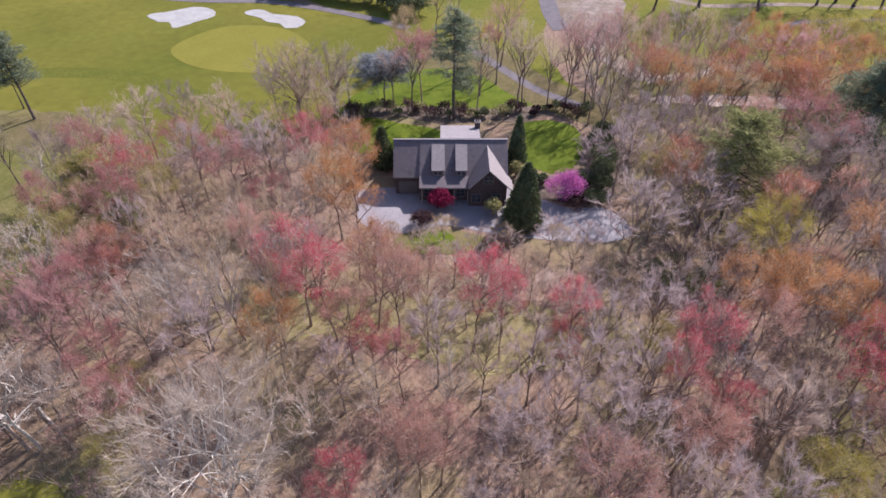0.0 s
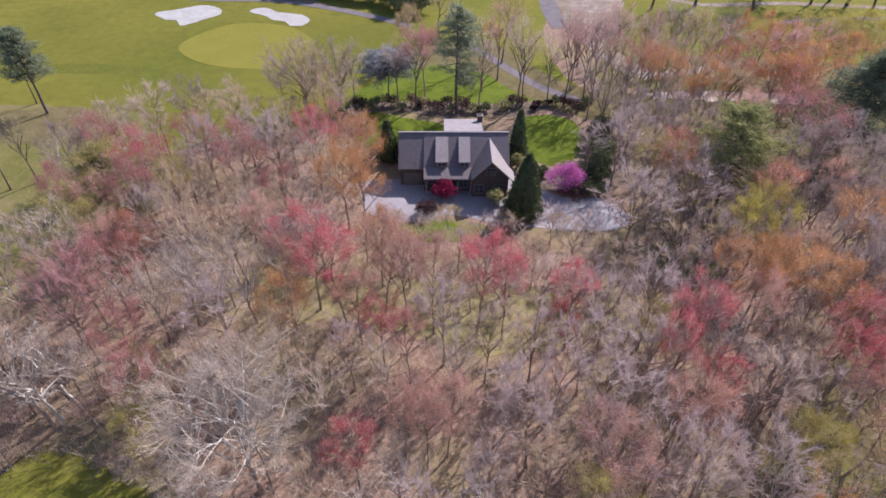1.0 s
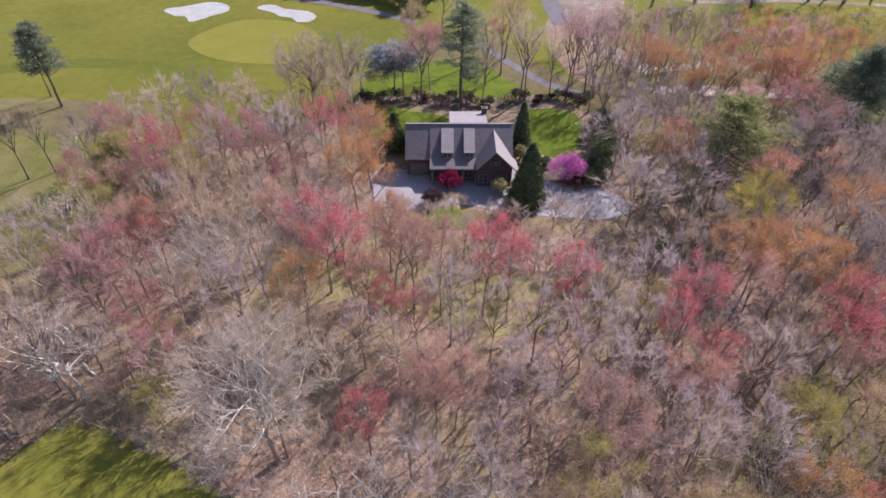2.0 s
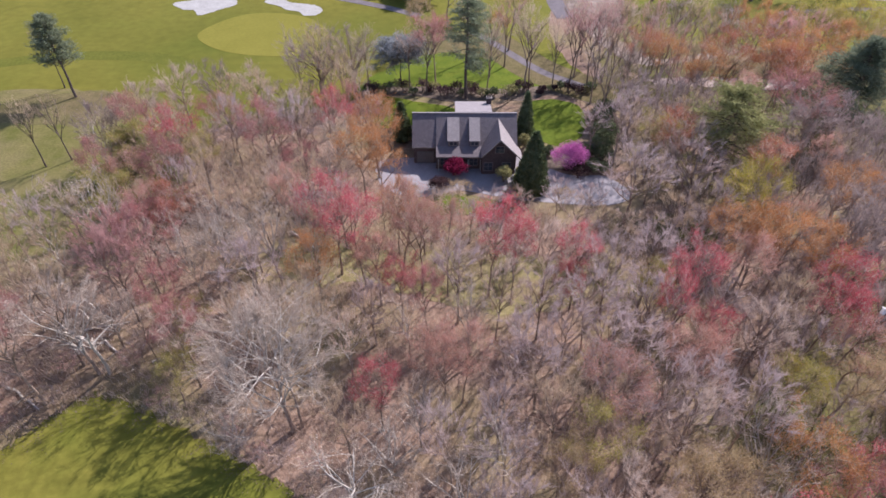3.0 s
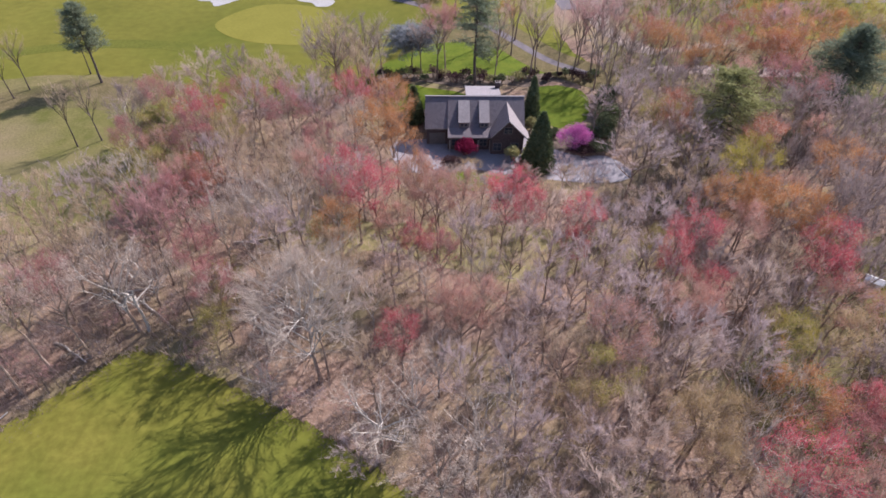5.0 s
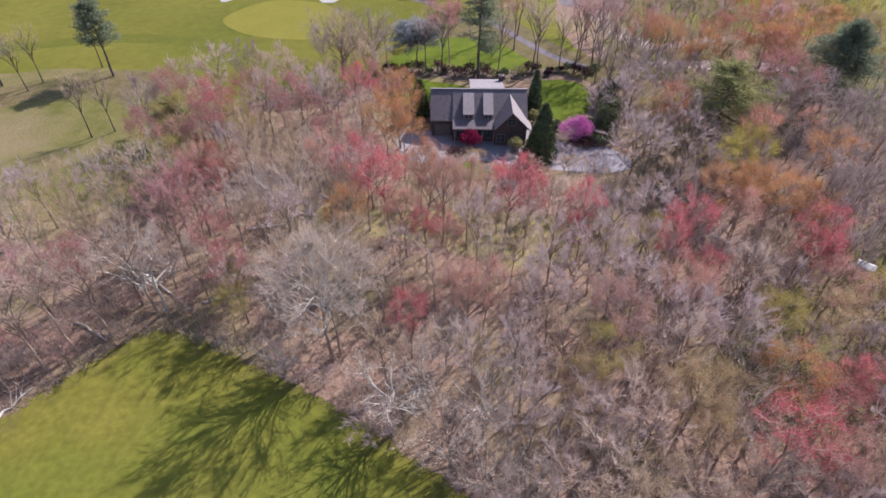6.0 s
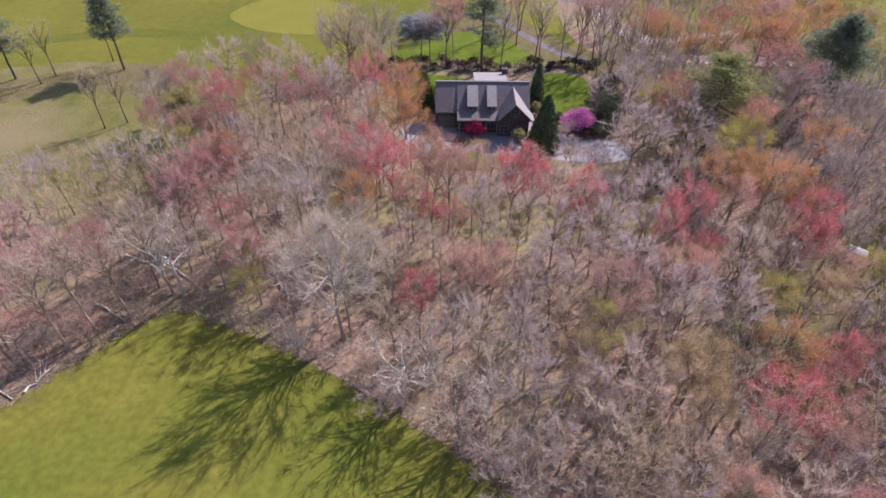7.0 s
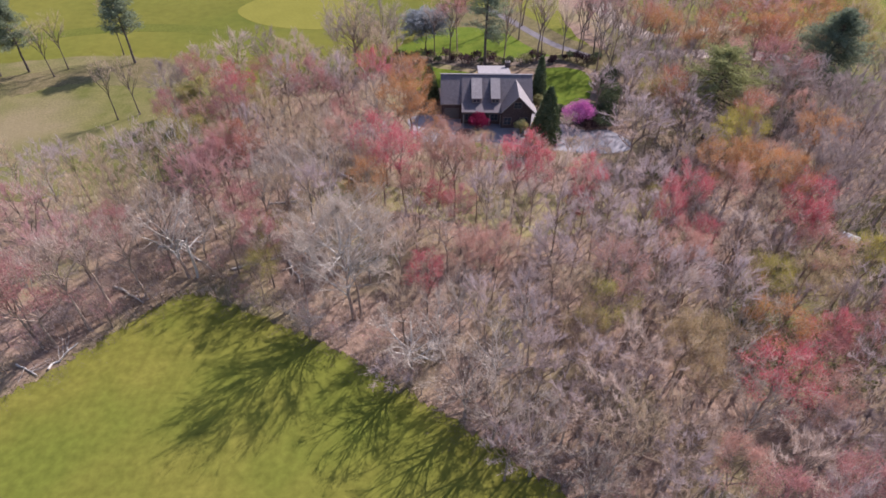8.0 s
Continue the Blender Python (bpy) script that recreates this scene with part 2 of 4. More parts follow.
def ribbon(pts, width):
    """The outline of a strip along a smooth open line."""
    line, n = [], len(pts)
    for i in range(n - 1):
        p0, p1, p2, p3 = (Vector(pts[min(max(i + j - 1, 0), n - 1)]) for j in range(4))
        for s in range(8):
            t = s / 8
            line.append(0.5 * ((2 * p1) + (p2 - p0) * t + (2 * p0 - 5 * p1 + 4 * p2 - p3) * t * t + (3 * p1 - p0 - 3 * p2 + p3) * t ** 3))
    line.append(Vector(pts[-1]))
    left, right = [], []
    for i, p in enumerate(line):
        d = (line[min(i + 1, len(line) - 1)] - line[max(i - 1, 0)]).normalized()
        s = Vector((-d.y, d.x)) * width / 2
        left.append(tuple(p + s))
        right.append(tuple(p - s))
    return left + right[::-1]


def inside(x, y, poly):
    hit, n = False, len(poly)
    for i in range(n):
        (x0, y0), (x1, y1) = poly[i], poly[(i + 1) % n]
        if (y0 > y) != (y1 > y) and x < (x1 - x0) * (y - y0) / (y1 - y0) + x0:
            hit = not hit
    return hit


# ---- the ground ----
gx = [-3000, -800, -300] + list(range(-140, 145, 5)) + [300, 800, 3000]
gy = [-3000, -800, -200] + list(range(-60, 185, 5)) + [300, 800, 3000]
gv = [(x, y, 0.0) for y in gy for x in gx]
gf = [(j * len(gx) + i, j * len(gx) + i + 1, (j + 1) * len(gx) + i + 1, (j + 1) * len(gx) + i) for j in range(len(gy) - 1) for i in range(len(gx) - 1)]
tagged(new("ground", mesh_of("ground", gv, gf, [LITTER])), "woodland floor of tan and pinkish leaf litter", "ground", kind="structure")

LOW_LAWN = [(-75, 5), (-56.6, 11.5), (-49.9, 17.9), (-45.1, 23.4), (-40.1, 27.4), (-33.3, 24.9), (-23.7, 20.4), (-16.2, 16.2), (-9.3, 11.7), (-2.4, 6.9), (5.7, 0.3), (14, -9), (8, -40), (-70, -40)]
FAIRWAY = [(-135, 40), (-88, 62), (-66, 72), (-53.5, 78), (-39.5, 86), (-21, 93), (-15, 106), (-8, 113), (-2, 124), (-8, 134), (-14, 142), (-27, 149), (-44, 158), (-60, 175), (-150, 175)]
sheet("lawn_low", smooth_loop(LOW_LAWN, 22, 0.34, 1), 0.03, TURF, "bright mown grass beside the wood edge", "lawn")
sheet("lawn_fairway", smooth_loop(FAIRWAY, 14, 0.2, 2), 0.03, FAIR, "bright mown golf fairway beyond the wood", "fairway")
sheet("rough_grass", smooth_loop([(-112, 46), (-84, 47), (-60, 49), (-50, 58), (-51, 76), (-48, 86), (-62, 97), (-92, 97), (-118, 84)], 10, 0.4, 3), 0.05, ROUGH_TURF, "thin tan-green grass under scattered trees", "grass")
sheet("pine_litter", smooth_loop([(-104, 84), (-92, 91), (-78, 97), (-66, 96), (-60, 88), (-68, 84), (-82, 86), (-92, 80)], 8, 0.5, 29), 0.056, FAR_FLOOR, "brown needle litter under the pines", "ground")
# the shade in a hollow of the fairway, laid on as a darker strip
sheet("fairway_band", ribbon([(-120, 104), (-101, 109), (-91, 112), (-81, 114), (-67, 113.5), (-57, 110), (-48, 104), (-38, 99)], 4.4), 0.045, SHADED_TURF, "band of fairway grass darkened as the shade of a hollow", "grass")
sheet("grass_thicket", smooth_loop([(28, 22), (40, 34), (52, 46), (66, 50), (72, 40), (60, 26), (44, 14), (34, 14)], 8, 0.3, 24), 0.035, FAR_FLOOR, "olive grass under the bare trees", "grass")
sheet("straw_clearing", smooth_loop([(-27, 52.5), (-14, 51.5), (-2, 51), (11, 50), (17, 44), (11, 39.5), (0, 40.5), (-11, 44.5), (-23, 46)], 8, 0.4, 27), 0.033, STRAW, "pale straw-coloured grass under the bare trees", "grass")
sheet("putting_green", smooth_loop([(-59.5, 127), (-51.2, 138), (-37.6, 137), (-29, 126), (-33, 115), (-45.2, 114.5), (-55, 119)], 10), 0.06, GREEN, "pale close-mown putting green", "green")
sheet("bunker_1", smooth_loop([(-72, 145.4), (-67.7, 147.6), (-62.2, 150.7), (-57.4, 149), (-55.6, 145), (-59.1, 140.8), (-62.7, 137.3), (-65.2, 140.6), (-68.4, 141.2)], 8, 0.1, 23), 0.07, SAND, "white sand bunker in the fairway", "bunker")
sheet("bunker_2", smooth_loop([(-48.9, 146.4), (-47.4, 148.8), (-44.6, 148.6), (-42.0, 146.2), (-38.6, 145.3), (-35.2, 144.1), (-32.8, 141.0), (-33.9, 137.7), (-36.8, 137.4), (-38.8, 139.8), (-42.2, 141.2), (-44.4, 143.6)], 6, 0.1, 22), 0.07, SAND, "white sand bunker in the fairway", "bunker")
sheet("lawn_middle", smooth_loop([(-19, 98), (-15, 107), (-3, 116), (8, 112), (14, 106), (21, 99.5), (9, 97.5), (-4, 98.8)], 8, 0.15, 4), 0.04, YARD, "green lawn between beds and path", "lawn")
sheet("lawn_far", smooth_loop([(7, 121), (-4, 131), (-13, 141), (-30, 151), (-42, 172), (23, 172), (22.6, 128), (24, 113), (27, 104), (20, 107)], 8, 0.15, 5), 0.04, TURF, "bright grass beside the far path", "lawn")
sheet("lawn_back", smooth_loop([(13.2, 83), (13.4, 92.5), (17.9, 94.8), (22.8, 93.1), (24, 87.8), (21.8, 80.9), (18.2, 78), (14.4, 80)], 8, 0.1, 6), 0.045, YARD, "vivid green back lawn beside the house", "lawn")
sheet("lawn_side", smooth_loop([(-15, 95.5), (-8, 94), (0, 91), (0, 88), (-13.1, 84), (-16, 88)], 8, 0.1, 7), 0.045, YARD, "green lawn behind the house", "lawn")
sheet("lawn_top", smooth_loop([(44, 124), (46, 160), (140, 160), (140, 110), (105, 114), (80, 118), (62, 121)], 8, 0.2, 8), 0.04, TURF, "bright green grass beyond the trees", "lawn")
sheet("planting_bed", smooth_loop([(-18, 96), (-16.5, 99.5), (-3, 100), (9, 99), (22, 101), (29, 99), (27, 92), (23.6, 95), (18, 96.4), (13, 94), (8, 95), (0, 93.5), (-8, 96.2)], 6, 0.12, 9), 0.05, MULCH, "brown mulch bed planted with shrubs", "bed")
sheet("driveway", smooth_loop([(-13.2, 73), (-12.8, 68.4), (-11.0, 65), (-5.1, 63.4), (0, 65.2), (5, 64), (10.8, 62.6), (22, 61.5), (27, 64), (24, 69), (19, 69.3), (15.4, 71.2), (13, 75), (-8, 74.4)], 8, 0.03, 10), 0.04, DRIVE, "pale grey asphalt driveway before the house", "driveway")
sheet("shrub_bed", smooth_loop([(11.2, 73), (12.2, 79), (18, 77.3), (24.6, 80), (25.5, 91), (31, 86), (28, 73), (20, 70.6)], 8, 0.15, 25), 0.042, MULCH, "shaded mulch bed under the evergreens", "bed")
sheet("rough_island", smooth_loop([(-6.5, 62.6), (-3, 64.2), (0.3, 64.4), (5, 63), (9, 61), (4, 59.4), (-5.4, 59.4)], 8, 0.1, 11), 0.05, ROUGH_TURF, "patchy tan grass island beside the driveway", "grass")
sheet("lawn_island", smooth_loop([(-4.9, 62.4), (-2.6, 63.6), (0.2, 63.8), (1.6, 62.2), (-0.2, 60.6), (-3.8, 60.8)], 8, 0.1, 28), 0.058, YARD, "small bright grass patch beside the driveway", "lawn")
sheet("lawn_glade", smooth_loop([(27, 56), (31, 59.5), (37, 57), (36, 52.5), (30, 52)], 8, 0.15, 12), 0.04, ROUGH_TURF, "small mossy glade in the wood", "lawn")
sheet("far_verge", smooth_loop([(-14, 107), (-9, 122), (-3, 131), (6, 129), (12, 117), (3, 112.5)], 8, 0.2, 26), 0.036, FAR_FLOOR, "brown leaf-strewn ground beyond the lawn", "ground")
sheet("cart_path", ribbon([(4, 128), (9, 121), (13.4, 113.8), (18.3, 106.6), (23, 102.4), (26.5, 99.6)], 2.1), 0.06, PATH, "grey paved cart path through the trees", "path")
sheet("path_verge", ribbon([(3, 129), (9, 121), (13.4, 113.8), (18.3, 106.6), (27, 99), (34, 95.6)], 10.5), 0.052, FAR_FLOOR, "brown leaf-strewn verge along the cart path", "verge")
sheet("far_road", ribbon([(27, 175), (26.8, 158), (26.6, 146), (27.6, 136)], 4.4), 0.06, PATH, "grey road past the golf course", "road")
sheet("far_grass", smooth_loop([(34, 97), (30, 106), (36, 122), (44, 132), (62, 123), (90, 119), (118, 115), (112, 96), (84, 88), (60, 90)], 8, 0.3, 15), 0.035, FAR_FLOOR, "thin olive grass under the far trees", "grass")
sheet("rubble_bank", smooth_loop([(30, 160), (29, 146), (30, 136), (32, 124), (36, 114), (41, 109.5), (50, 111.5), (62, 115.5), (61, 117.8), (48, 113.6), (42, 114), (38, 126), (42, 138), (46, 160)], 8, 0.3, 13), 0.055, RUBBLE, "pale stony ground under the trees", "bank")
sheet("rubble_strip", smooth_loop([(40, 101.6), (48.8, 100.4), (62.3, 99.4), (70, 99), (70, 102), (62, 103.4), (49, 104), (41, 104)], 8, 0.45, 14), 0.055, STONE, "pale stony strip under the trees", "bank")
sheet("top_road", ribbon([(52, 162), (59, 156), (67.6, 151.4), (88.2, 152.4), (110.5, 149.7), (140, 147)], 2.4), 0.07, RUBBLE, "pale gravel road along the grass", "road")
sheet("top_path", ribbon([(76, 130), (82.2, 139.4), (94, 141.5), (106.6, 142.5), (140, 143)], 2.2), 0.07, PATH, "grey path across the grass", "path")
sheet("fairway_path", ribbon([(-90, 161), (-64.6, 155.6), (-46, 154.5), (-33, 150.6), (-18, 143.4), (-8, 137)], 2.6), 0.075, PATH, "grey cart path along the fairway", "path")


# ---- trees ----
def grow(seed, height=14.0, spread=4.1, first=0.34, limbs=9, subs=5, fine=4, twigs=16, buds=0, peak=0.62, foot=0.3, leader=0.7, stout=1.0, limb=1.0, lumps=0.2, thick=1.0, low=0.35):
    """One bare broadleaved tree: a trunk, upswept limbs that fan into a lumpy dome, and the crown of branchlets, twigs and buds."""
    rng = random.Random(seed)
    wood, crown = Geo(), Geo()
    base = height * first
    phase = [rng.uniform(0, 6.28) for _ in range(3)]

    def bulge(u, w):
        return 1 + lumps * (0.5 * math.sin(2 * w + phase[0]) + 0.5 * math.sin(3 * w + phase[1] + 3 * u) + 0.5 * math.sin(5 * w + 5 * u + phase[2]))

    def skin(u, w, f=1.0):
        """A point of the crown's dome, u up from its foot and w round it."""
        u = min(max(u, 0.0), 1.0)
        r = foot + (1 - foot) * math.sin(0.5 * math.pi * u / peak) if u < peak else math.sqrt(max(0.0, 1 - ((u - peak) / (1 - peak)) ** 2))
        r *= spread * bulge(u, w) * f
        return Vector((r * math.cos(w), r * math.sin(w), base + u * (height - base) * (1 + 0.3 * (bulge(0.9, w) - 1))))

    def arc(p, d, g, bend, n):
        """From p, at first along d, to g."""
        far = (g - p).length
        side = Vector((rng.gauss(0, 0.05), rng.gauss(0, 0.05), rng.gauss(0, 0.03))) * far
        return [p.lerp(g, i / n) + (d * far * bend + side) * 4 * (i / n) * (1 - i / n) for i in range(n + 1)]

    def along(pts, t):
        x = min(max(t, 0), 1) * (len(pts) - 1)
        i = min(int(x), len(pts) - 2)
        return pts[i].lerp(pts[i + 1], x - i), (pts[i + 1] - pts[i]).normalized()

    lean = Vector((rng.gauss(0, 0.03), rng.gauss(0, 0.03), 0))
    top = height * leader
    trunk = [Vector((rng.gauss(0, 0.10) * i / 4, rng.gauss(0, 0.10) * i / 4, top * i / 8)) + lean * top * i / 8 for i in range(9)]
    r0 = 0.0135 * height * stout
    wood.tube(trunk, [r0 * (1.3 if i == 0 else 1) * (1 - 0.85 * (i / 8) ** 1.2) for i in range(9)], 6)
    ends, centre = [], Vector((0, 0, base))
    for a in range(limbs):
        rank = (a + rng.random() * 0.7) / limbs
        p, d = along(trunk, (base * 0.85 + (top - base * 0.85) * rank ** 0.9) / top)
        w = a * 2.4 + rng.uniform(-0.45, 0.45)
        u = min(1.0, 0.42 + 0.6 * rank + rng.gauss(0, 0.07))
        bough = arc(p, (d + Vector((0, 0, 0.4))).normalized(), skin(u, w, 0.93), 0.07, 5)
        rl = r0 * (0.50 - 0.22 * rank) * limb
        wood.tube(bough, [rl * (1 - 0.86 * i / 5) for i in range(6)], 4, 1)
        for b in range(subs):
            t = 0.22 + 0.72 * (b + rng.random()) / subs
            q, dq = along(bough, t)
            ub, wb = u + rng.gauss(-0.08, 0.2), w + rng.gauss(0, 0.5)
            goal = skin(ub, wb, rng.uniform(0.72, 1.0))
            if goal.z < q.z - 0.3:
                goal.z = q.z + rng.uniform(0.0, 1.2)
            br = arc(q, dq, goal, 0.09, 3)
            rs = rl * (0.62 - 0.28 * t)
            wood.tube(br, [rs, rs * 0.75, rs * 0.5, rs * 0.2], 3, 1)
            for c in range(fine):
                g, dg = along(br, rng.uniform(0.25, 1.0))
                out = (g - centre).normalized()
                e = (dg * 0.8 + out * 0.5 + Vector((rng.gauss(0, 0.36), rng.gauss(0, 0.36), rng.uniform(-0.1, 0.5)))).normalized()
                lf = rng.uniform(0.8, 1.7) * spread / 4.1
                crown.sliver(g, e, lf, 0.05 * thick, rng)
                for _ in range(twigs):
                    s = rng.uniform(0.05, 1.0)
                    dt = (e * 0.9 + Vector((rng.gauss(0, 0.45), rng.gauss(0, 0.45), rng.gauss(0.25, 0.35)))).normalized()
                    ln = rng.uniform(0.4, 1.1)
                    crown.sliver(g + e * lf * s, dt, ln, rng.uniform(0.022, 0.040) * thick, rng)
                    ends.append((g + e * lf * s, dt, ln))
    if buds:
        tips = [q for q in ends if q[0].z > base + low * (height - base)]
        for _ in range(buds):
            p, d, ln = rng.choice(tips)
            crown.leaf(p + d * ln * rng.uniform(0.3, 1.15) + Vector((rng.gauss(0, 0.30), rng.gauss(0, 0.30), rng.gauss(0.03, 0.24))), rng.uniform(0.050, 0.090), rng, 1)
    # to the height and crown radius asked for
    high_z = sorted(v.z for v in crown.v)[int(len(crown.v) * 0.985)]
    wide = sorted(math.hypot(v.x, v.y) for v in crown.v)[int(len(crown.v) * 0.94)]
    for v in wood.v + crown.v:
        v.x, v.y, v.z = v.x * spread / wide, v.y * spread / wide, v.z * height / high_z
    return wood.mesh("trunk", BARK, BARK), crown.mesh("crown", TWIG, TWIG)


FORMS = [grow(10 + s, first=0.34 + 0.05 * (s % 3), peak=0.56 + 0.07 * (s % 2), lumps=0.14 + 0.06 * (s % 4)) for s in range(8)]
BUDDED = [grow(40 + s, limbs=8, twigs=6, buds=6600, lumps=0.12, first=0.40 + 0.04 * (s % 3), peak=0.48 + 0.06 * (s % 2), low=0.42) for s in range(6)]
LIGHT = [grow(70 + s, limbs=8, subs=4, fine=3, twigs=12, buds=900, first=0.40, foot=0.2, peak=0.7) for s in range(3)]
VASE = [grow(80 + s, limbs=10, subs=5, fine=3, twigs=12, buds=700, first=0.24, foot=0.12, peak=0.78, leader=0.55, stout=1.15, limb=1.15) for s in range(3)]
TALL = [grow(88 + s, limbs=9, subs=5, fine=3, twigs=9, buds=500, first=0.42, foot=0.15, peak=0.75, leader=0.7, stout=1.25, limb=1.1, thick=0.8) for s in range(3)]
VASE_BIG = [grow(84 + s, limbs=16, subs=6, fine=3, twigs=11, first=0.16, foot=0.10, peak=0.8, leader=0.5, stout=1.2, limb=1.1, thick=0.72, lumps=0.12) for s in range(2)]

tree_rng = random.Random(5)


def plant(form, x, y, h, r, bark, twig, buds, label, group, name="bare_tree", spread=4.1, limbs=None):
    """One tree at (x, y), h metres high with a crown of radius r."""
    root = new(name)
    k, z = r / spread, h / 14.0
    k = max(k, 0.5 * z)
    for what, me, mats in (("trunk", form[0], (bark, limbs or bark)), ("crown", form[1], (twig, buds or twig))):
        ob = part(what, me, root)
        for slot, m in zip(ob.material_slots, mats):
            slot.link = "OBJECT"
            slot.material = m
    root.matrix_basis = pose(x, y, -0.05, tree_rng.gauss(0, 2.2), tree_rng.gauss(0, 2.2), tree_rng.uniform(0, 360)) @ Matrix.Diagonal((k, k, z, 1))
    return tagged(root, label, "tree", group)


CRIMSON = [(-15.8, 46.4, 15.8, 3.2), (-12.3, 44.2, 15.8, 2.7), (3.5, 42.6, 15.8, 2.9), (6.3, 41.4, 15, 1.9), (13.6, 40.4, 14, 2.2), (25.1, 36.7, 14, 2.5), (23.1, 33.3, 14, 1.8), (40.4, 35.4, 14, 3), (38.4, 31.8, 14, 2.4), (-41.6, 66.5, 14, 3.3), (-19.6, 72.2, 14, 2.6), (-7.2, 37.7, 11.4, 1.9), (-8.6, 23.4, 11.4, 2.1), (25.5, 30.3, 11.4, 1.8), (11.8, 38.8, 9.7, 1.8), (27.1, 8.6, 14, 3.3), (35.7, 15.3, 11.4, 1.8)]
RED = [(-29.1, 67.8, 14, 3.4), (54.4, 76.1, 14, 4.7), (-4.1, 35.6, 12.3, 2), (-30.7, 31.5, 10.6, 2.6), (-40.2, 60.4, 14, 2.7), (-3.9, 100.5, 14, 3.1), (-53.7, 18.6, 14, 3.4), (-49.4, 31.4, 11.4, 2.5), (-38.8, 45, 14, 3.5), (39, 14.2, 11.4, 2.7)]
SALMON = [(-7.7, 45.8, 15, 2.8), (-5, 43.7, 15, 2.6), (-1.7, 42.4, 15, 2.2), (-4.5, 27, 12.3, 2.4), (-2.1, 25.4, 12.3, 2), (22, 27.8, 12.3, 2.3), (24.5, 26.6, 11.4, 2.1), (-37.8, 47.1, 14, 2.1), (32.7, 38.2, 14, 2.5), (30.2, 6.6, 12.3, 2.5), (-0.2, 26.7, 14, 2.4)]
RUST = [(31.1, 65.1, 14, 3.1), (43, 57.7, 14, 2.7), (-37.1, 48.7, 14, 2.3), (55.1, 98.2, 14, 5.3), (48.7, 92.7, 14, 4.1), (34.8, 94.8, 14, 2.7), (57.2, 86.6, 14, 3.9)]
ORANGE = [(-17.4, 39.1, 14, 2.4), (-12.6, 68.6, 14, 3.6), (-14.0, 62.0, 14, 3.3), (-11.3, 59.0, 14, 2.9), (-8.4, 50.4, 14, 2.4), (31, 43.2, 14, 2.8), (35.2, 43.6, 14, 3.1), (38.8, 42.8, 14, 3), (40.8, 40, 14, 2.6), (50.6, 52.9, 14, 3.1), (72.6, 98.2, 14, 4.7), (65, 94.4, 14, 4.4), (56.2, 89.6, 14, 3.9), (37.2, 91.6, 14, 3.1), (43.3, 86.6, 14, 3.2), (29.8, 15.8, 12.3, 3.1)]
OLIVE = [(-30, 26, 8.8, 2), (31.8, 23.4, 11.4, 2.4), (-48.9, 67.1, 10.6, 3.8), (-49.5, 55.1, 10.6, 3.8), (-45.1, 54.9, 10.6, 3.4), (29.4, 67.1, 12.3, 2.8), (21.4, 37.6, 10.6, 2.1), (-30, 34.4, 7.9, 1.9), (11.9, 16.8, 12.3, 2.9), (-30, 29.6, 7.9, 1.8)]
MAUVE = [(-24.6, 70.7, 14, 2.8), (-34.7, 70, 14, 2.9), (53.4, 68.2, 14, 4.4), (58.5, 70, 14, 4.2), (48.8, 65.8, 14, 3.5), (32.9, 75.3, 14, 3.9), (25.7, 72.2, 14, 3.4), (24.0, 57, 14, 4.4), (33.8, 62.2, 14, 3.7), (52.1, 55.3, 13, 3.9), (21.9, 74.5, 9, 2.4), (28.4, 77.5, 11, 3.2), (19.6, 33.2, 13, 3.4), (17.2, 39.4, 13, 3.2), (22.0, 40.2, 13, 3.4), (2.0, 10.9, 11.5, 2.8), (9.6, 11.0, 11.5, 2.9), (6.1, 6.2, 10, 2.6), (13.2, 8.3, 10, 2.7), (0.2, 5.6, 8.5, 2.2), (-0.2, 2.1, 10.6, 2.4), (-12.3, 12.4, 5.3, 2.3), (3.9, 11.7, 12.3, 2.6), (25.9, 20.4, 14, 3.2), (29.5, 2.5, 11.4, 2.9), (21.7, 21.3, 14, 2.8), (-23.5, 37.7, 14, 3.1)]
PALE = [(-30, 43.6, 14, 3), (-23.2, 44.3, 14, 3), (-26.4, 42.8, 14, 2.5), (-32.7, 41.2, 14, 2.6), (-46, 48, 14, 3.3), (-10, 13.6, 11.4, 3.7), (-23, 20.7, 6.2, 2.4), (-0.7, 13, 11.4, 3.1), (-41.2, 30.4, 14, 3.4)]
PLUM = [(62.3, 100.5, 14, 4.8), (68.7, 104.2, 14, 3.8), (-41, 43.6, 14, 2.8), (-42.9, 41.2, 14, 2.5), (-39.7, 38.2, 14, 2.3), (-37.8, 41.2, 14, 2.3), (-54.1, 29.6, 12.3, 3.3), (-54.6, 25, 14, 2.9), (-61.9, 33.5, 14, 3.2)]
GOLD = [(36.5, 52.2, 12.3, 3.3), (40.2, 54.2, 13.2, 2.8), (80.9, 110.7, 14, 5.5), (75.5, 112.5, 13, 4.4), (45.6, 27.5, 11.4, 2.6), (33.7, 24.8, 9.7, 1.8)]
TAN = [(38, 24.4, 11.4, 2.8), (18.6, 12.6, 12.3, 2.9), (19.8, 8.9, 11.4, 2.3), (21.1, 14.6, 11.4, 2.9), (7.6, 14.4, 12, 2.6)]
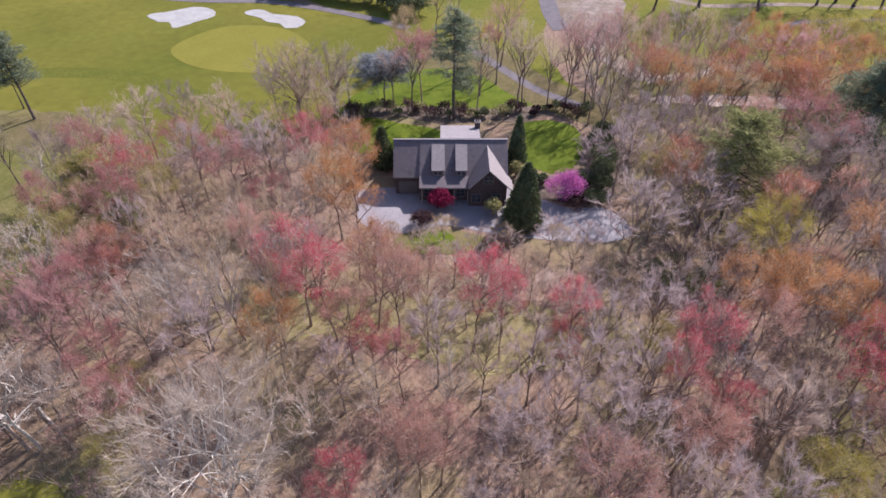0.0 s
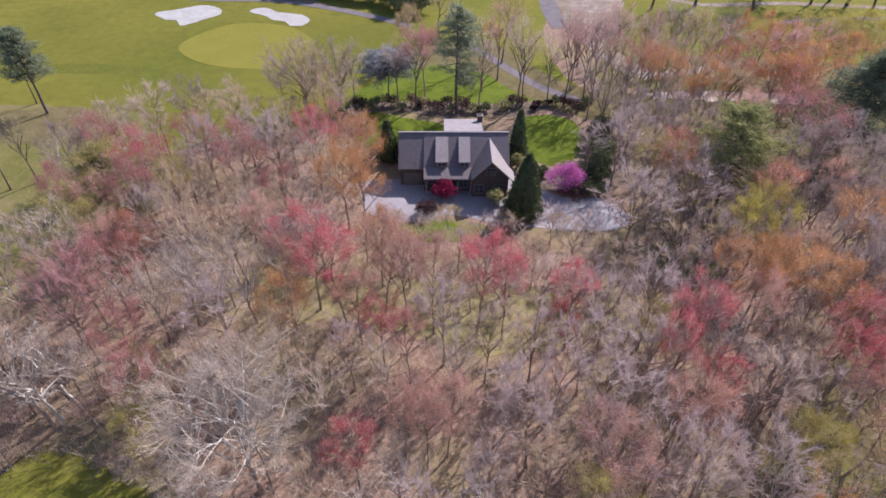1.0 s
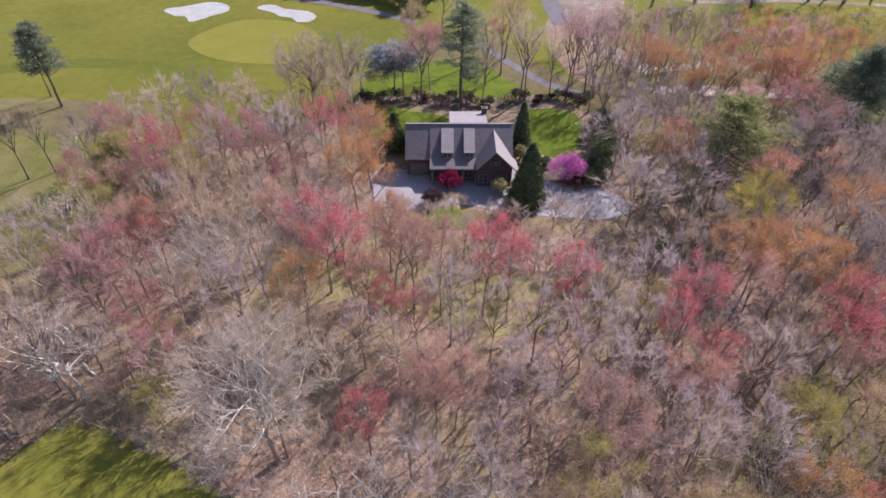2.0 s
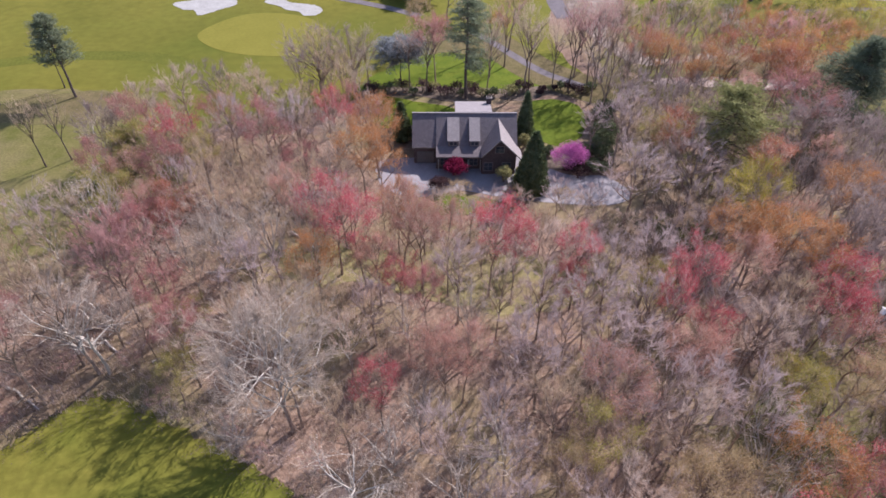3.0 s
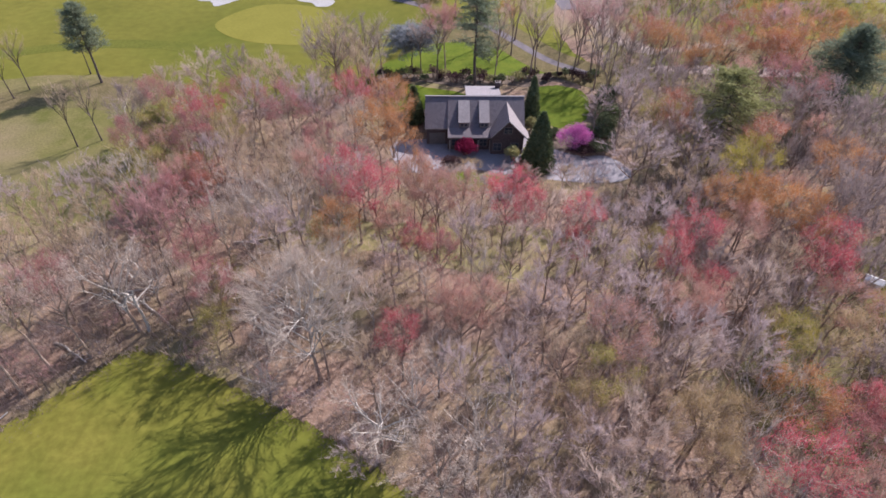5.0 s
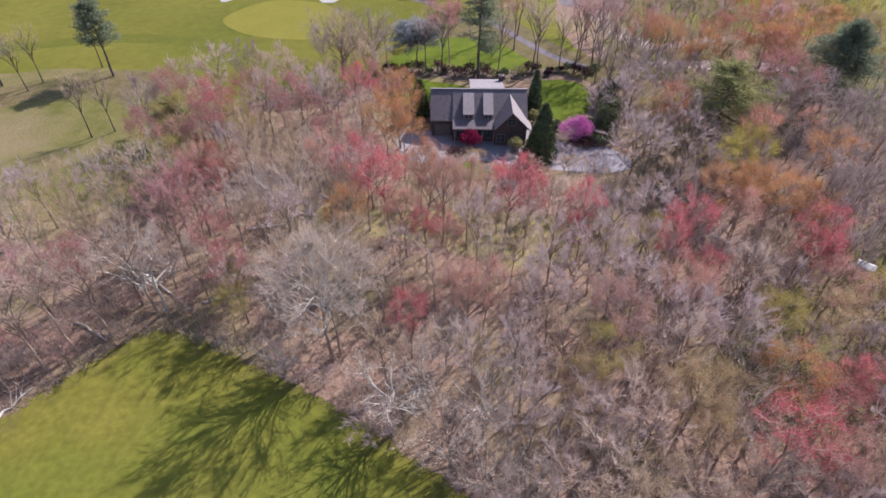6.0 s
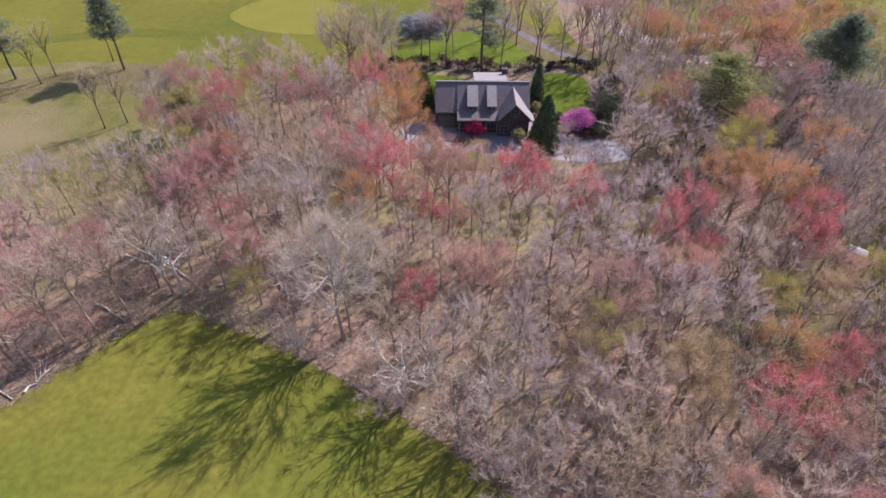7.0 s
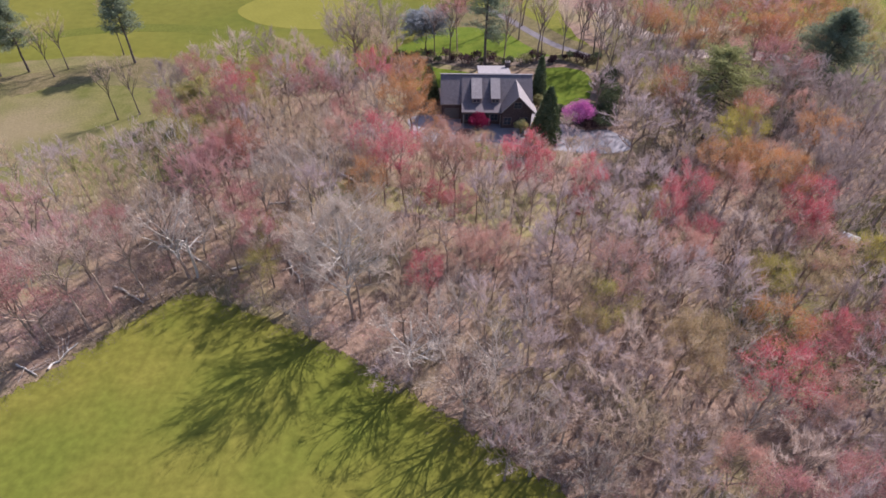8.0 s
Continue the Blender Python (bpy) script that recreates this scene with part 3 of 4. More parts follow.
KINDS = {
    "gold": (GOLD, BUDDED, BARK, TWIG_TAN, BUD["gold"], "small tree with golden-green young leaves", "golden-green trees"),
    "tan": (TAN, BUDDED, BARK, TWIG_TAN, BUD["tan"], "woodland tree hazed with tan young buds", "tan budding trees"),
    "crimson": (CRIMSON, BUDDED, BARK, TWIG, BUD["crimson"], "leafless woodland tree covered in crimson buds", "crimson budding trees"),
    "red": (RED, BUDDED, BARK, TWIG_ROSE, BUD["red"], "woodland tree hazed with dull red buds", "red budding trees"),
    "salmon": (SALMON, BUDDED, BARK, TWIG, BUD["salmon"], "woodland tree hazed with salmon pink buds", "salmon budding trees"),
    "rust": (RUST, BUDDED, BARK, TWIG, BUD["rust"], "woodland tree with rust-red young buds", "rust budding trees"),
    "orange": (ORANGE, BUDDED, BARK, TWIG_TAN, BUD["orange"], "woodland tree hazed with orange-gold buds", "orange budding trees"),
    "olive": (OLIVE, BUDDED, BARK, TWIG_TAN, BUD["olive"], "small tree with yellow-green young leaves", "yellow-green trees"),
    "mauve": (MAUVE, FORMS, BARK, TWIG_MAUVE, None, "bare woodland tree with dense mauve-grey twigs", "mauve bare trees"),
    "plum": (PLUM, FORMS, BARK, TWIG_ROSE, None, "bare woodland tree with plum-red twigs", "plum bare trees"),
    "pale": (PALE, VASE, BARK, TWIG_PALE, None, "bare tree with pale whitish limbs", "pale bare trees"),
}
SORT = {"crimson": "red_maple", "red": "red_maple", "salmon": "red_maple", "rust": "red_maple", "orange": "budding_tree", "olive": "budding_tree", "tan": "budding_tree", "gold": "budding_tree"}
taken = []
for key, (places, forms, bark, twig, buds, label, group) in KINDS.items():
    for i, (x, y, h, r) in enumerate(places):
        plant(forms[i % len(forms)], x, y, h, r * 1.22, bark, TWIG_DUSK if key == "mauve" and x > 30 and y > 48 else twig, buds, label, group, SORT.get(key, "bare_tree"), limbs=BARK_PALE if key == "pale" else None)
        taken.append((x, y, max(3.1, r * 1.1)))

# the big pale tree at the wood's edge, and its neighbours
big = plant(grow(91, 17.0, 6.4, 0.22, 20, 7, 5, 17, 0, 0.58, 0.16, 0.72, 1.0, 0.9, 0.10), -18.0, 23.2, 14.0 * 19.0 / 17.0, 4.1, BARK, TWIG_PALE, None, "large bare tree with pale spreading limbs at the lawn's edge", "", limbs=BARK_PALE)
big.matrix_basis = pose(-17.9, 23.2, -0.05, 0, 0, 75) @ Matrix.Diagonal((1.0, 1.0, 1.12, 1))
plant(TALL[1], -17.0, 23.7, 15.5, 3.0, BARK, TWIG_PALE, None, "bare second stem beside the large pale tree", "", limbs=BARK_PALE)
taken += [(66.6, 82.0, 10.5), (40.0, 66.6, 5.5), (-18, 23.2, 6.5), (52.6, 38.6, 4.5), (32.2, 56.4, 5.0), (34.0, 51.0, 4.0), (51.6, 36.0, 4.0)]

for i, (x, y, h, r) in enumerate([(-4.1, 8.9, 13, 3.6), (-1.3, 5.7, 12, 3.0), (2.4, 2.6, 12, 2.8), (7.0, -0.6, 11, 2.6), (-24.6, 26.6, 10.5, 2.3), (-29.2, 28.6, 10, 2.3), (-34.6, 31.2, 10, 2.2), (-43.5, 31.5, 11, 2.6), (-49.0, 24.4, 13, 3.2), (-55.0, 18.2, 12, 3.0), (-50.8, 21.2, 12, 3.0), (-45.4, 26.4, 12, 2.8), (-59.5, 15.0, 12, 3.0)]):
    plant((VASE if i < 4 else TALL if i > 6 else LIGHT)[i % 3], x, y, h * (1.25 if i > 3 else 1.1), r * 1.15, BARK, TWIG_PALE if i < 4 else TWIG, None, "bare tree on the edge of the lawn", "trees on the lawn edge")
    taken.append((x, y, 4.0))

# low bare shrubs where the wood meets the lawn
rim_rng = random.Random(19)
for k, ((xa, ya), (xb, yb)) in enumerate(zip(LOW_LAWN[1:11], LOW_LAWN[2:12])):
    way = Vector((xb - xa, yb - ya))
    side = Vector((-way.y, way.x)).normalized()
    steps = int(way.length / (0.9 if k < 4 else 1.7))
    for i in range(steps):
        off = rim_rng.uniform(0.3, 7.5 if k < 4 else 3.6)
        x, y = Vector((xa, ya)) + way * (i + rim_rng.random()) / steps + side * off
        h, r = rim_rng.uniform(2.2, 4.8), rim_rng.uniform(1.0, 1.9)
        plant(VASE[(i + k) % 3], x, y, h, r, BARK, rim_rng.choice((TWIG_DUSK, TWIG_MAUVE, TWIG_TAN, TWIG_ROSE)), None, "low bare shrub of tangled stems on the lawn's edge", "bare shrubs on the lawn edge", "bare_shrub")

# tall bare trees where the wood meets the fairway
for i, (x, y, h, r) in enumerate([(-56.5, 71.6, 12, 3.4), (-51.5, 77.8, 12, 3.4), (-46.5, 81.6, 13, 3.6), (-41.5, 85.4, 12.5, 3.6), (-36.5, 87.4, 10.5, 3.2), (-31.5, 88.0, 7.5, 2.6), (-26.5, 89.6, 6.5, 2.4)]):
    plant(FORMS[i % 6], x, y, h, r * 1.1, BARK, TWIG if i % 3 else TWIG_DUSK, None, "tall bare tree on the fairway's edge", "trees on the fairway edge")
    taken.append((x, y, 3.4))

# row of bare trees between the house and the fairway
for i, (x, y, h, r) in enumerate([(-26.2, 97.0, 13.5, 5.2), (-19.7, 97, 13.5, 4.2), (-17.0, 98.6, 13, 2.4), (-8.9, 97.5, 13, 2.6), (-5.6, 97, 15, 3.2), (6.1, 96.6, 12, 2.4),
                                  (13.4, 97.6, 14, 3.6), (14.45, 98.2, 14, 3.0), (19.1, 98.6, 12, 2.4), (22.3, 98.0, 13, 2.8), (26.4, 100.1, 14, 3.2), (27.8, 99.3, 14, 2.8),
                                  (29.6, 101.9, 14, 3.2), (24.5, 104.5, 13, 3.0), (10.5, 109, 13, 3.0), (7, 104, 12, 2.6), (12, 117, 13, 3.2), (3, 112, 12, 3.0)]):
    rosy = i in (4, 9, 10, 11, 13, 14, 16)
    plant(VASE_BIG[i] if i < 2 else TALL[i % 3], x, y, h * (1.0 if i < 5 else 1.2), r * 1.15, BARK, TWIG_ROSE if rosy else TWIG_DUSK if i < 2 else TWIG, BUD["red"] if rosy else None,
          "slender bare tree with a faint red haze" if rosy else "slender bare tree with upswept branches", "trees behind the house")
    taken.append((x, y, 3.5))

# the rest of the wood
YARD_AREA = [(-12.5, 58), (6, 57.5), (26, 60), (26, 72), (25, 97), (28, 104), (24, 135), (-3, 135), (-12, 112), (-19, 101), (-17, 86), (-12, 76)]
OPEN_AREA = [(-140, 47), (-70, 48.5), (-56, 50), (-52, 56), (-53, 62), (-56, 70), (-57, 76), (-50, 82), (-38.5, 89), (-18, 97.5), (-10, 112), (0, 130), (20, 135), (32, 126), (46, 119), (58, 115), (90, 111), (160, 106), (160, 200), (-160, 200)]
LOW_OPEN = [(-80, 3), (-57, 12), (-51, 19), (-46, 25), (-40, 29.5), (-32, 27), (-22, 22.6), (-13, 18.5), (-6, 15.5), (1, 10), (8, 4), (16, -6), (8, -45), (-80, -45)]
MIX = [("grey", 0.50), ("mauve", 0.20), ("tan", 0.13), ("pale", 0.11), ("red", 0.02), ("salmon", 0.03), ("olive", 0.01)]
fill_rng = random.Random(21)
count, tries = 0, 0
while tries < 9000:
    tries += 1
    x, y = fill_rng.uniform(-88, 86), fill_rng.uniform(-14, 122)
    if inside(x, y, YARD_AREA) or inside(x, y, OPEN_AREA) or inside(x, y, LOW_OPEN):
        continue
    if abs(x + 2) > (52 if x < 0 and y < 45 else 44) + 0.62 * y or (x < -30 and y < 6):
        continue
    far = y > 84
    gap = (3.4 if x > 4 else 3.8) if y < 62 else ((3.6 if x < 58 else 3.4) if y > 84 and x > 20 else 3.6 if x < -12 else 4.1)
    if -13 < x < 24 and 45 < y < 62:
        gap = 3.1
    if any((x - a) ** 2 + (y - b) ** 2 < max(gap, c) ** 2 for a, b, c in taken):
        continue
    u, kind = fill_rng.random(), "grey"
    for key, share in MIX:
        if u < share:
            kind = key
            break
        u -= share
    if y > 86 and x > 20:
        kind = fill_rng.choice(("red", "salmon", "mauve", "mauve", "tan") if x < 45 else ("tan", "olive", "tan", "mauve", "rust", "red") if x < 58 else ("orange", "tan", "rust", "orange", "olive") if x < 76 else ("olive", "olive", "tan"))
    elif 80 > y > 60 and x < -10 and kind in ("grey", "tan") and fill_rng.random() < 0.22:
        kind = "red"
    h, r = fill_rng.uniform(10.0, 14.5), fill_rng.uniform(2.3, 3.4)
    if x > 4 and y < 50:
        r *= 1.18
    if x < -12 and 60 < y < 82:
        h *= 0.85
    if -13 < x < 24 and 45 < y < 62:
        h, r = fill_rng.uniform(6.0, 8.0), fill_rng.uniform(2.2, 2.8)
        kind = fill_rng.choice(("grey", "tan", "mauve"))
    if y > 80 and x < 20 and kind in ("red", "salmon"):
        kind = "grey"
    forms = TALL if far and 20 < x < 58 else LIGHT if far and -20 < x < 58 else (VASE if kind == "pale" else FORMS if kind in ("grey", "mauve", "tan") else BUDDED)
    bark = BARK
    twig = {"mauve": TWIG_MAUVE, "pale": TWIG_PALE, "tan": TWIG_TAN, "olive": TWIG_TAN, "orange": TWIG_TAN, "rust": TWIG_TAN, "red": TWIG_ROSE}.get(kind, TWIG)
    if (y > 80 and x < 0 or x < -15 and count % 5 < 3) and kind == "grey":
        twig = TWIG_TAN
    if (x > 30 and 48 < y < 86 or x > 27 and count % 3) and kind in ("grey", "mauve", "pale") or x > 46 and 20 < y < 84 and kind == "tan":
        twig = TWIG_DUSK
    if twig is TWIG and x > 0 and y < 48 and count % 2:
        twig = TWIG_MAUVE
    plant(forms[count % len(forms)], x, y, h, r, bark, twig, BUD.get(kind), {"grey": "bare grey woodland tree with fine twigs", "mauve": "bare woodland tree with mauve-grey twigs",
          "tan": "bare woodland tree with tan swelling buds", "pale": "bare tree with pale whitish limbs"}.get(kind, "woodland tree hazed with %s buds" % kind), "wood", SORT.get(kind, "bare_tree"), limbs=BARK_PALE if kind == "pale" or (kind == "grey" and x < 8 and y < 66 and count % 2) else None)
    taken.append((x, y, gap))
    count += 1


# undergrowth: bare saplings and brush over the woodland floor
brush_rng, brush = random.Random(77), Geo()
made = 0
while made < 8500:
    x, y = brush_rng.uniform(-75, 75), brush_rng.uniform(-8, 92)
    if inside(x, y, YARD_AREA) or inside(x, y, OPEN_AREA) or inside(x, y, LOW_LAWN) or abs(x + 2) > 42 + 0.6 * y:
        continue
    made += 1
    tall = brush_rng.uniform(0.5, 1.6) if brush_rng.random() < 0.85 else brush_rng.uniform(1.6, 3.6)
    for _ in range(11):
        brush.sliver(Vector((x + brush_rng.gauss(0, 0.25), y + brush_rng.gauss(0, 0.25), 0)), Vector((brush_rng.gauss(0, 0.38), brush_rng.gauss(0, 0.38), 1)),
                     tall * brush_rng.uniform(0.5, 1.1), brush_rng.uniform(0.03, 0.06), brush_rng)
tagged(new("undergrowth", brush.mesh("undergrowth", TWIG)), "bare brush and saplings on the woodland floor", "undergrowth", kind="stuff")

# fallen leaves and grass tufts where lawn and wood meet
edge_rng, leaves, tufts = random.Random(63), Geo(), Geo()
rim = smooth_loop(LOW_LAWN, 22, 0.34, 1)
for k in range(22, 22 * 12):
    (xa, ya), (xb, yb) = rim[k], rim[(k + 1) % len(rim)]
    way = Vector((xb - xa, yb - ya, 0))
    side = Vector((-way.y, way.x, 0)).normalized()
    thick = 0.45 + 0.55 * math.sin(k * 0.31) * math.sin(k * 0.113 + 1)
    for _ in range(int(way.length * 45 * (0.3 + thick))):
        off = -abs(edge_rng.gauss(0, 1.1 + 0.8 * thick)) + 0.2
        p = Vector((xa, ya, 0.045 + edge_rng.random() * 0.03)) + way * edge_rng.random() + side * off
        leaves.leaf(p, edge_rng.uniform(0.03, 0.08), edge_rng, 0, 3.0)
    for _ in range(int(way.length * 22)):
        p = Vector((xa, ya, 0.0)) + way * edge_rng.random() + side * (abs(edge_rng.gauss(0, 1.0)) - 0.25)
        tufts.sliver(p, Vector((edge_rng.gauss(0, 0.6), edge_rng.gauss(0, 0.6), 1)), edge_rng.uniform(0.08, 0.22), edge_rng.uniform(0.05, 0.12), edge_rng)
tagged(new("fallen_leaves", leaves.mesh("fallen_leaves", MULCH)), "brown fallen leaves strewn over the lawn's edge", "leaves", kind="stuff")
tagged(new("grass_tufts", tufts.mesh("grass_tufts", ROUGH_TURF)), "ragged grass tufts along the lawn's edge", "grass", kind="stuff")


# ---- evergreens ----
def conifer(seed, height, radius, bare, clumps, leaf, needle, flat=0.35, taper=0.8):
    """A pine or cedar: a trunk, whorled boughs and needle clumps."""
    rng = random.Random(seed)
    wood, crown = Geo(), Geo()
    pts = [Vector((rng.gauss(0, 0.08), rng.gauss(0, 0.08), height * i / 8)) for i in range(9)]
    wood.tube(pts, [0.017 * height * (1 - 0.9 * i / 8) for i in range(9)], 7)
    for _ in range(clumps):
        t = rng.random() ** 0.85
        z = height * (bare + (0.98 - bare) * t)
        reach = radius * ((1 - t) ** taper * 0.95 + 0.08) * rng.uniform(0.5, 1.15)
        w = rng.uniform(0, 6.283)
        out = Vector((math.cos(w), math.sin(w), 0))
        a = Vector((0, 0, z))
        b = a + out * reach + Vector((0, 0, reach * rng.uniform(-0.12, 0.3)))
        wood.tube([a, a.lerp(b, 0.5) + Vector((0, 0, -0.1)), b], [0.07, 0.045, 0.012], 3)
        for _ in range(int(leaf * 1.7)):
            u = rng.uniform(0.15, 1.06) ** 0.7
            p = a.lerp(b, u) + Vector((rng.gauss(0, 0.03), rng.gauss(0, 0.03), rng.gauss(0.005, 0.03 * flat))) * (8 + reach)
            crown.sliver(p, out + Vector((rng.gauss(0, 0.8), rng.gauss(0, 0.8), rng.gauss(0.25, 0.5))), rng.uniform(0.35, 0.75), rng.uniform(0.075, 0.16), rng)
    return wood.mesh("trunk", BARK_DARK), crown.mesh("crown", needle)


def stand(name, meshes, x, y, label, category="tree", turn=0, group=""):
    root = new(name)
    for what, me in zip(("trunk", "crown"), meshes):
        part(what, me, root)
    root.matrix_basis = pose(x, y, -0.03, 0, 0, turn)
    return tagged(root, label, category, group)


stand("pine_tree", conifer(1, 20.0, 5.0, 0.30, 110, 50, NEEDLE, 0.6, 0.32), 1.9, 95.1, "tall green pine with a bare lower trunk behind the house")
stand("pine_tree", conifer(2, 17.0, 9.6, 0.2, 170, 62, NEEDLE_OLIVE, 0.6, 0.45), 40.0, 66.6, "broad olive-green pine among bare trees")
stand("spruce_tree", conifer(3, 17.5, 11.5, 0.12, 200, 76, NEEDLE_DARK, 0.9, 0.9), 66.6, 82.0, "dark green spruce among bare trees")
stand("pine_tree", conifer(4, 16, 4.45, 0.36, 120, 48, NEEDLE, 0.7, 0.5), -73.9, 95.2, "tall green pine with a bare lower trunk on rough grass")
stand("pine_tree", conifer(5, 15, 4.45, 0.36, 120, 48, NEEDLE, 0.7, 0.5), -94.4, 90.6, "dark green pine on the rough grass")
stand("pine_tree", conifer(6, 15, 4.0, 0.40, 100, 46, NEEDLE, 0.7, 0.5), -99.5, 88.7, "dark green pine on the rough grass")
for x, y, h in ((-88.1, 88.4, 12), (-86.9, 92.0, 12), (-64.5, 73.5, 12), (-67.8, 71.4, 12), (-77.9, 99.1, 13), (52, 148, 17), (63.7, 150, 19), (77.7, 148, 19), (94.2, 152, 18), (100, 154, 19), (103, 151, 18), (108, 148, 18), (85, 158, 18)):
    plant((VASE_BIG[0] if int(x) % 2 else FORMS[int(x) % 8]) if h > 14 else TALL[int(h + x) % 3], x, y, h, 2.4 if h < 14 else 7.0, BARK_DARK, TWIG_TAN, None, "thin dark-trunked bare tree standing on open grass", "trees on open grass")
stand("blue_cedar", conifer(7, 9.2, 6.0, 0.50, 170, 46, NEEDLE_BLUE, 0.5, 0.25), -10.9, 101.2, "spreading blue-grey cedar on the lawn")
stand("young_pine", conifer(11, 5.5, 3.4, 0.08, 90, 44, NEEDLE_OLIVE, 0.8, 0.5), -45.3, 63.6, "olive-green young pine among bare trees")
stand("young_pine", conifer(9, 7.5, 3.6, 0.08, 100, 44, NEEDLE_OLIVE, 0.8, 0.5), -52.6, 70.6, "olive-green young pine at the wood's edge")


def cone(seed, height, radius, leaves, material, label, x, y, size=0.16):
    """A clipped conical cypress: a dense body of foliage with an uneven skin."""
    rng = random.Random(seed)
    wood, crown = Geo(), Geo()
    wood.tube([(0, 0, 0), (0, 0, height * 0.5), (0, 0, height * 0.93)], [0.14, 0.1, 0.02], 6)
    rings, sides = 12, 14
    base = len(crown.v)
    for i in range(rings + 1):
        t = i / rings
        r = radius * 0.86 * (min(1, t * 6 + 0.55)) * (1 - t) ** 0.72
        for s in range(sides):
            w = 2 * math.pi * s / sides
            q = r * rng.uniform(0.85, 1.1)
            crown.v.append(Vector((q * math.cos(w), q * math.sin(w), 0.15 + t * (height - 0.3))))
    for i in range(rings):
        for s in range(sides):
            t = (s + 1) % sides
            crown.f.append((base + i * sides + s, base + i * sides + t, base + (i + 1) * sides + t, base + (i + 1) * sides + s))
            crown.k.append(0)
    for _ in range(leaves):
        t = rng.random() ** 1.5
        r = radius * (min(1, t * 6 + 0.6)) * (1 - t) ** 0.72 * rng.uniform(0.84, 1.1)
        w = rng.uniform(0, 6.283)
        out = Vector((math.cos(w), math.sin(w), 0))
        crown.sliver(out * r + Vector((0, 0, 0.1 + t * (height - 0.2))), out * 0.9 + Vector((rng.gauss(0, 0.5), rng.gauss(0, 0.5), 0.9)), rng.uniform(0.3, 0.65), size * rng.uniform(0.7, 1.4), rng)
    return stand("cypress", (wood.mesh("trunk", BARK), crown.mesh("crown", material)), x, y, label, "cypress")


cone(21, 7.3, 1.85, 2600, CYPRESS, "dark green conical cypress beside the garage end", -9.6, 80.2)
cone(22, 8.6, 1.6, 2600, CYPRESS, "dark conical cypress with a sunlit pale flank", 11.9, 81.2)
cone(23, 10.6, 2.8, 5200, CYPRESS, "large dark conical cypress on the driveway's edge", 11.3, 65.2)


def bush(seed, rx, rz, leaves, material, size, name, label, x, y, z=0.0, category="shrub", stems=6, group=""):
    """A rounded shrub or small blossom tree: stems under a crown of many small leaves in clumps."""
    rng = random.Random(seed)
    wood, crown = Geo(), Geo()
    spots = []
    for i in range(stems * 6):
        w, e = rng.uniform(0, 6.283), rng.uniform(0.0, 1.0)
        p = Vector((math.cos(w) * rx * e ** 0.5 * 0.8, math.sin(w) * rx * e ** 0.5 * 0.8, z + rz * (0.55 + 0.45 * math.sqrt(max(0, 1 - e)) * rng.uniform(0.5, 1.1))))
        spots.append(p)
    for p in spots[:stems]:
        wood.tube([(0, 0, 0), Vector((p.x * 0.35, p.y * 0.35, p.z * 0.55)), p], [0.07, 0.05, 0.015], 5)
    for _ in range(leaves):
        c = rng.choice(spots)
        q = Vector((rng.gauss(0, 1), rng.gauss(0, 1), rng.gauss(0, 1))).normalized() * rng.random() ** 0.4
        q = Vector((q.x * rx * 0.36, q.y * rx * 0.36, q.z * rz * 0.26))
        p = c + q
        p.z = max(p.z, 0.05)
        crown.leaf(p, size * rng.uniform(0.6, 1.3), rng, 0, 0.6)
    return stand(name, (wood.mesh("stems", BARK), crown.mesh("crown", material)), x, y, label, category, group=group)


bush(31, 1.95, 2.7, 3600, MAPLE, 0.12, "japanese_maple", "low deep-red maple before the house", -0.3, 69.3, 0, "maple")
bush(32, 3.0, 3.9, 9000, REDBUD, 0.085, "redbud_tree", "magenta blossoming redbud beside the driveway", 18.4, 72.0, -0.3, "redbud", 8)
bush(33, 1.4, 2.5, 2400, SHRUB_OLIVE, 0.10, "round_shrub", "rounded olive shrub before the brick gable", 7.3, 67.6)
bush(34, 1.3, 2.2, 1800, SHRUB_OLIVE, 0.11, "round_shrub", "olive shrub at the house corner", 11.6, 77.6)
for x, y in ((9.9, 69.4), (9.4, 67.6), (10.6, 71.2)):
    bush(134, 0.85, 1.3, 900, SHRUB_OLIVE, 0.09, "low_shrub", "low olive shrub beside the gabled wing", x, y, 0, "shrub", 4, "shrubs beside the wing")
bush(35, 1.9, 1.9, 2400, SHRUB_DARK, 0.10, "plum_shrub", "dark plum shrub on the driveway's edge", -2.9, 65.2)
bush(36, 2.6, 1.2, 2200, SHRUB_DARK, 0.11, "low_shrub", "low dark shrubs under the redbud", 19.5, 70.2)
bush(37, 2.2, 1.4, 1800, SHRUB, 0.11, "low_shrub", "low dark green shrub under the redbud", 22.8, 71.0)
bush(38, 2.4, 3.2, 3600, SHRUB, 0.16, "evergreen_shrub", "dark evergreen shrub beside the back lawn", 26.0, 84.5)
bush(39, 2.4, 3.2, 3400, SHRUB, 0.16, "evergreen_shrub", "dark evergreen shrub beside the back lawn", 25.6, 80.0)
for i, (x, y, r, h) in enumerate([(24.6, 76.6, 2.2, 3.4), (24.2, 73.6, 1.9, 2.4), (27.4, 88.2, 2.2, 2.8), (13.6, 76.2, 1.3, 1.8), (15.4, 75.4, 1.2, 1.4), (21.6, 75.0, 1.6, 1.8)]):
    bush(140 + i, r, h, 2200, SHRUB, 0.14, "evergreen_shrub", "dark evergreen shrub beside the back lawn", x, y, 0, "shrub", 6, "evergreens beside the back lawn")
bed_rng = random.Random(8)
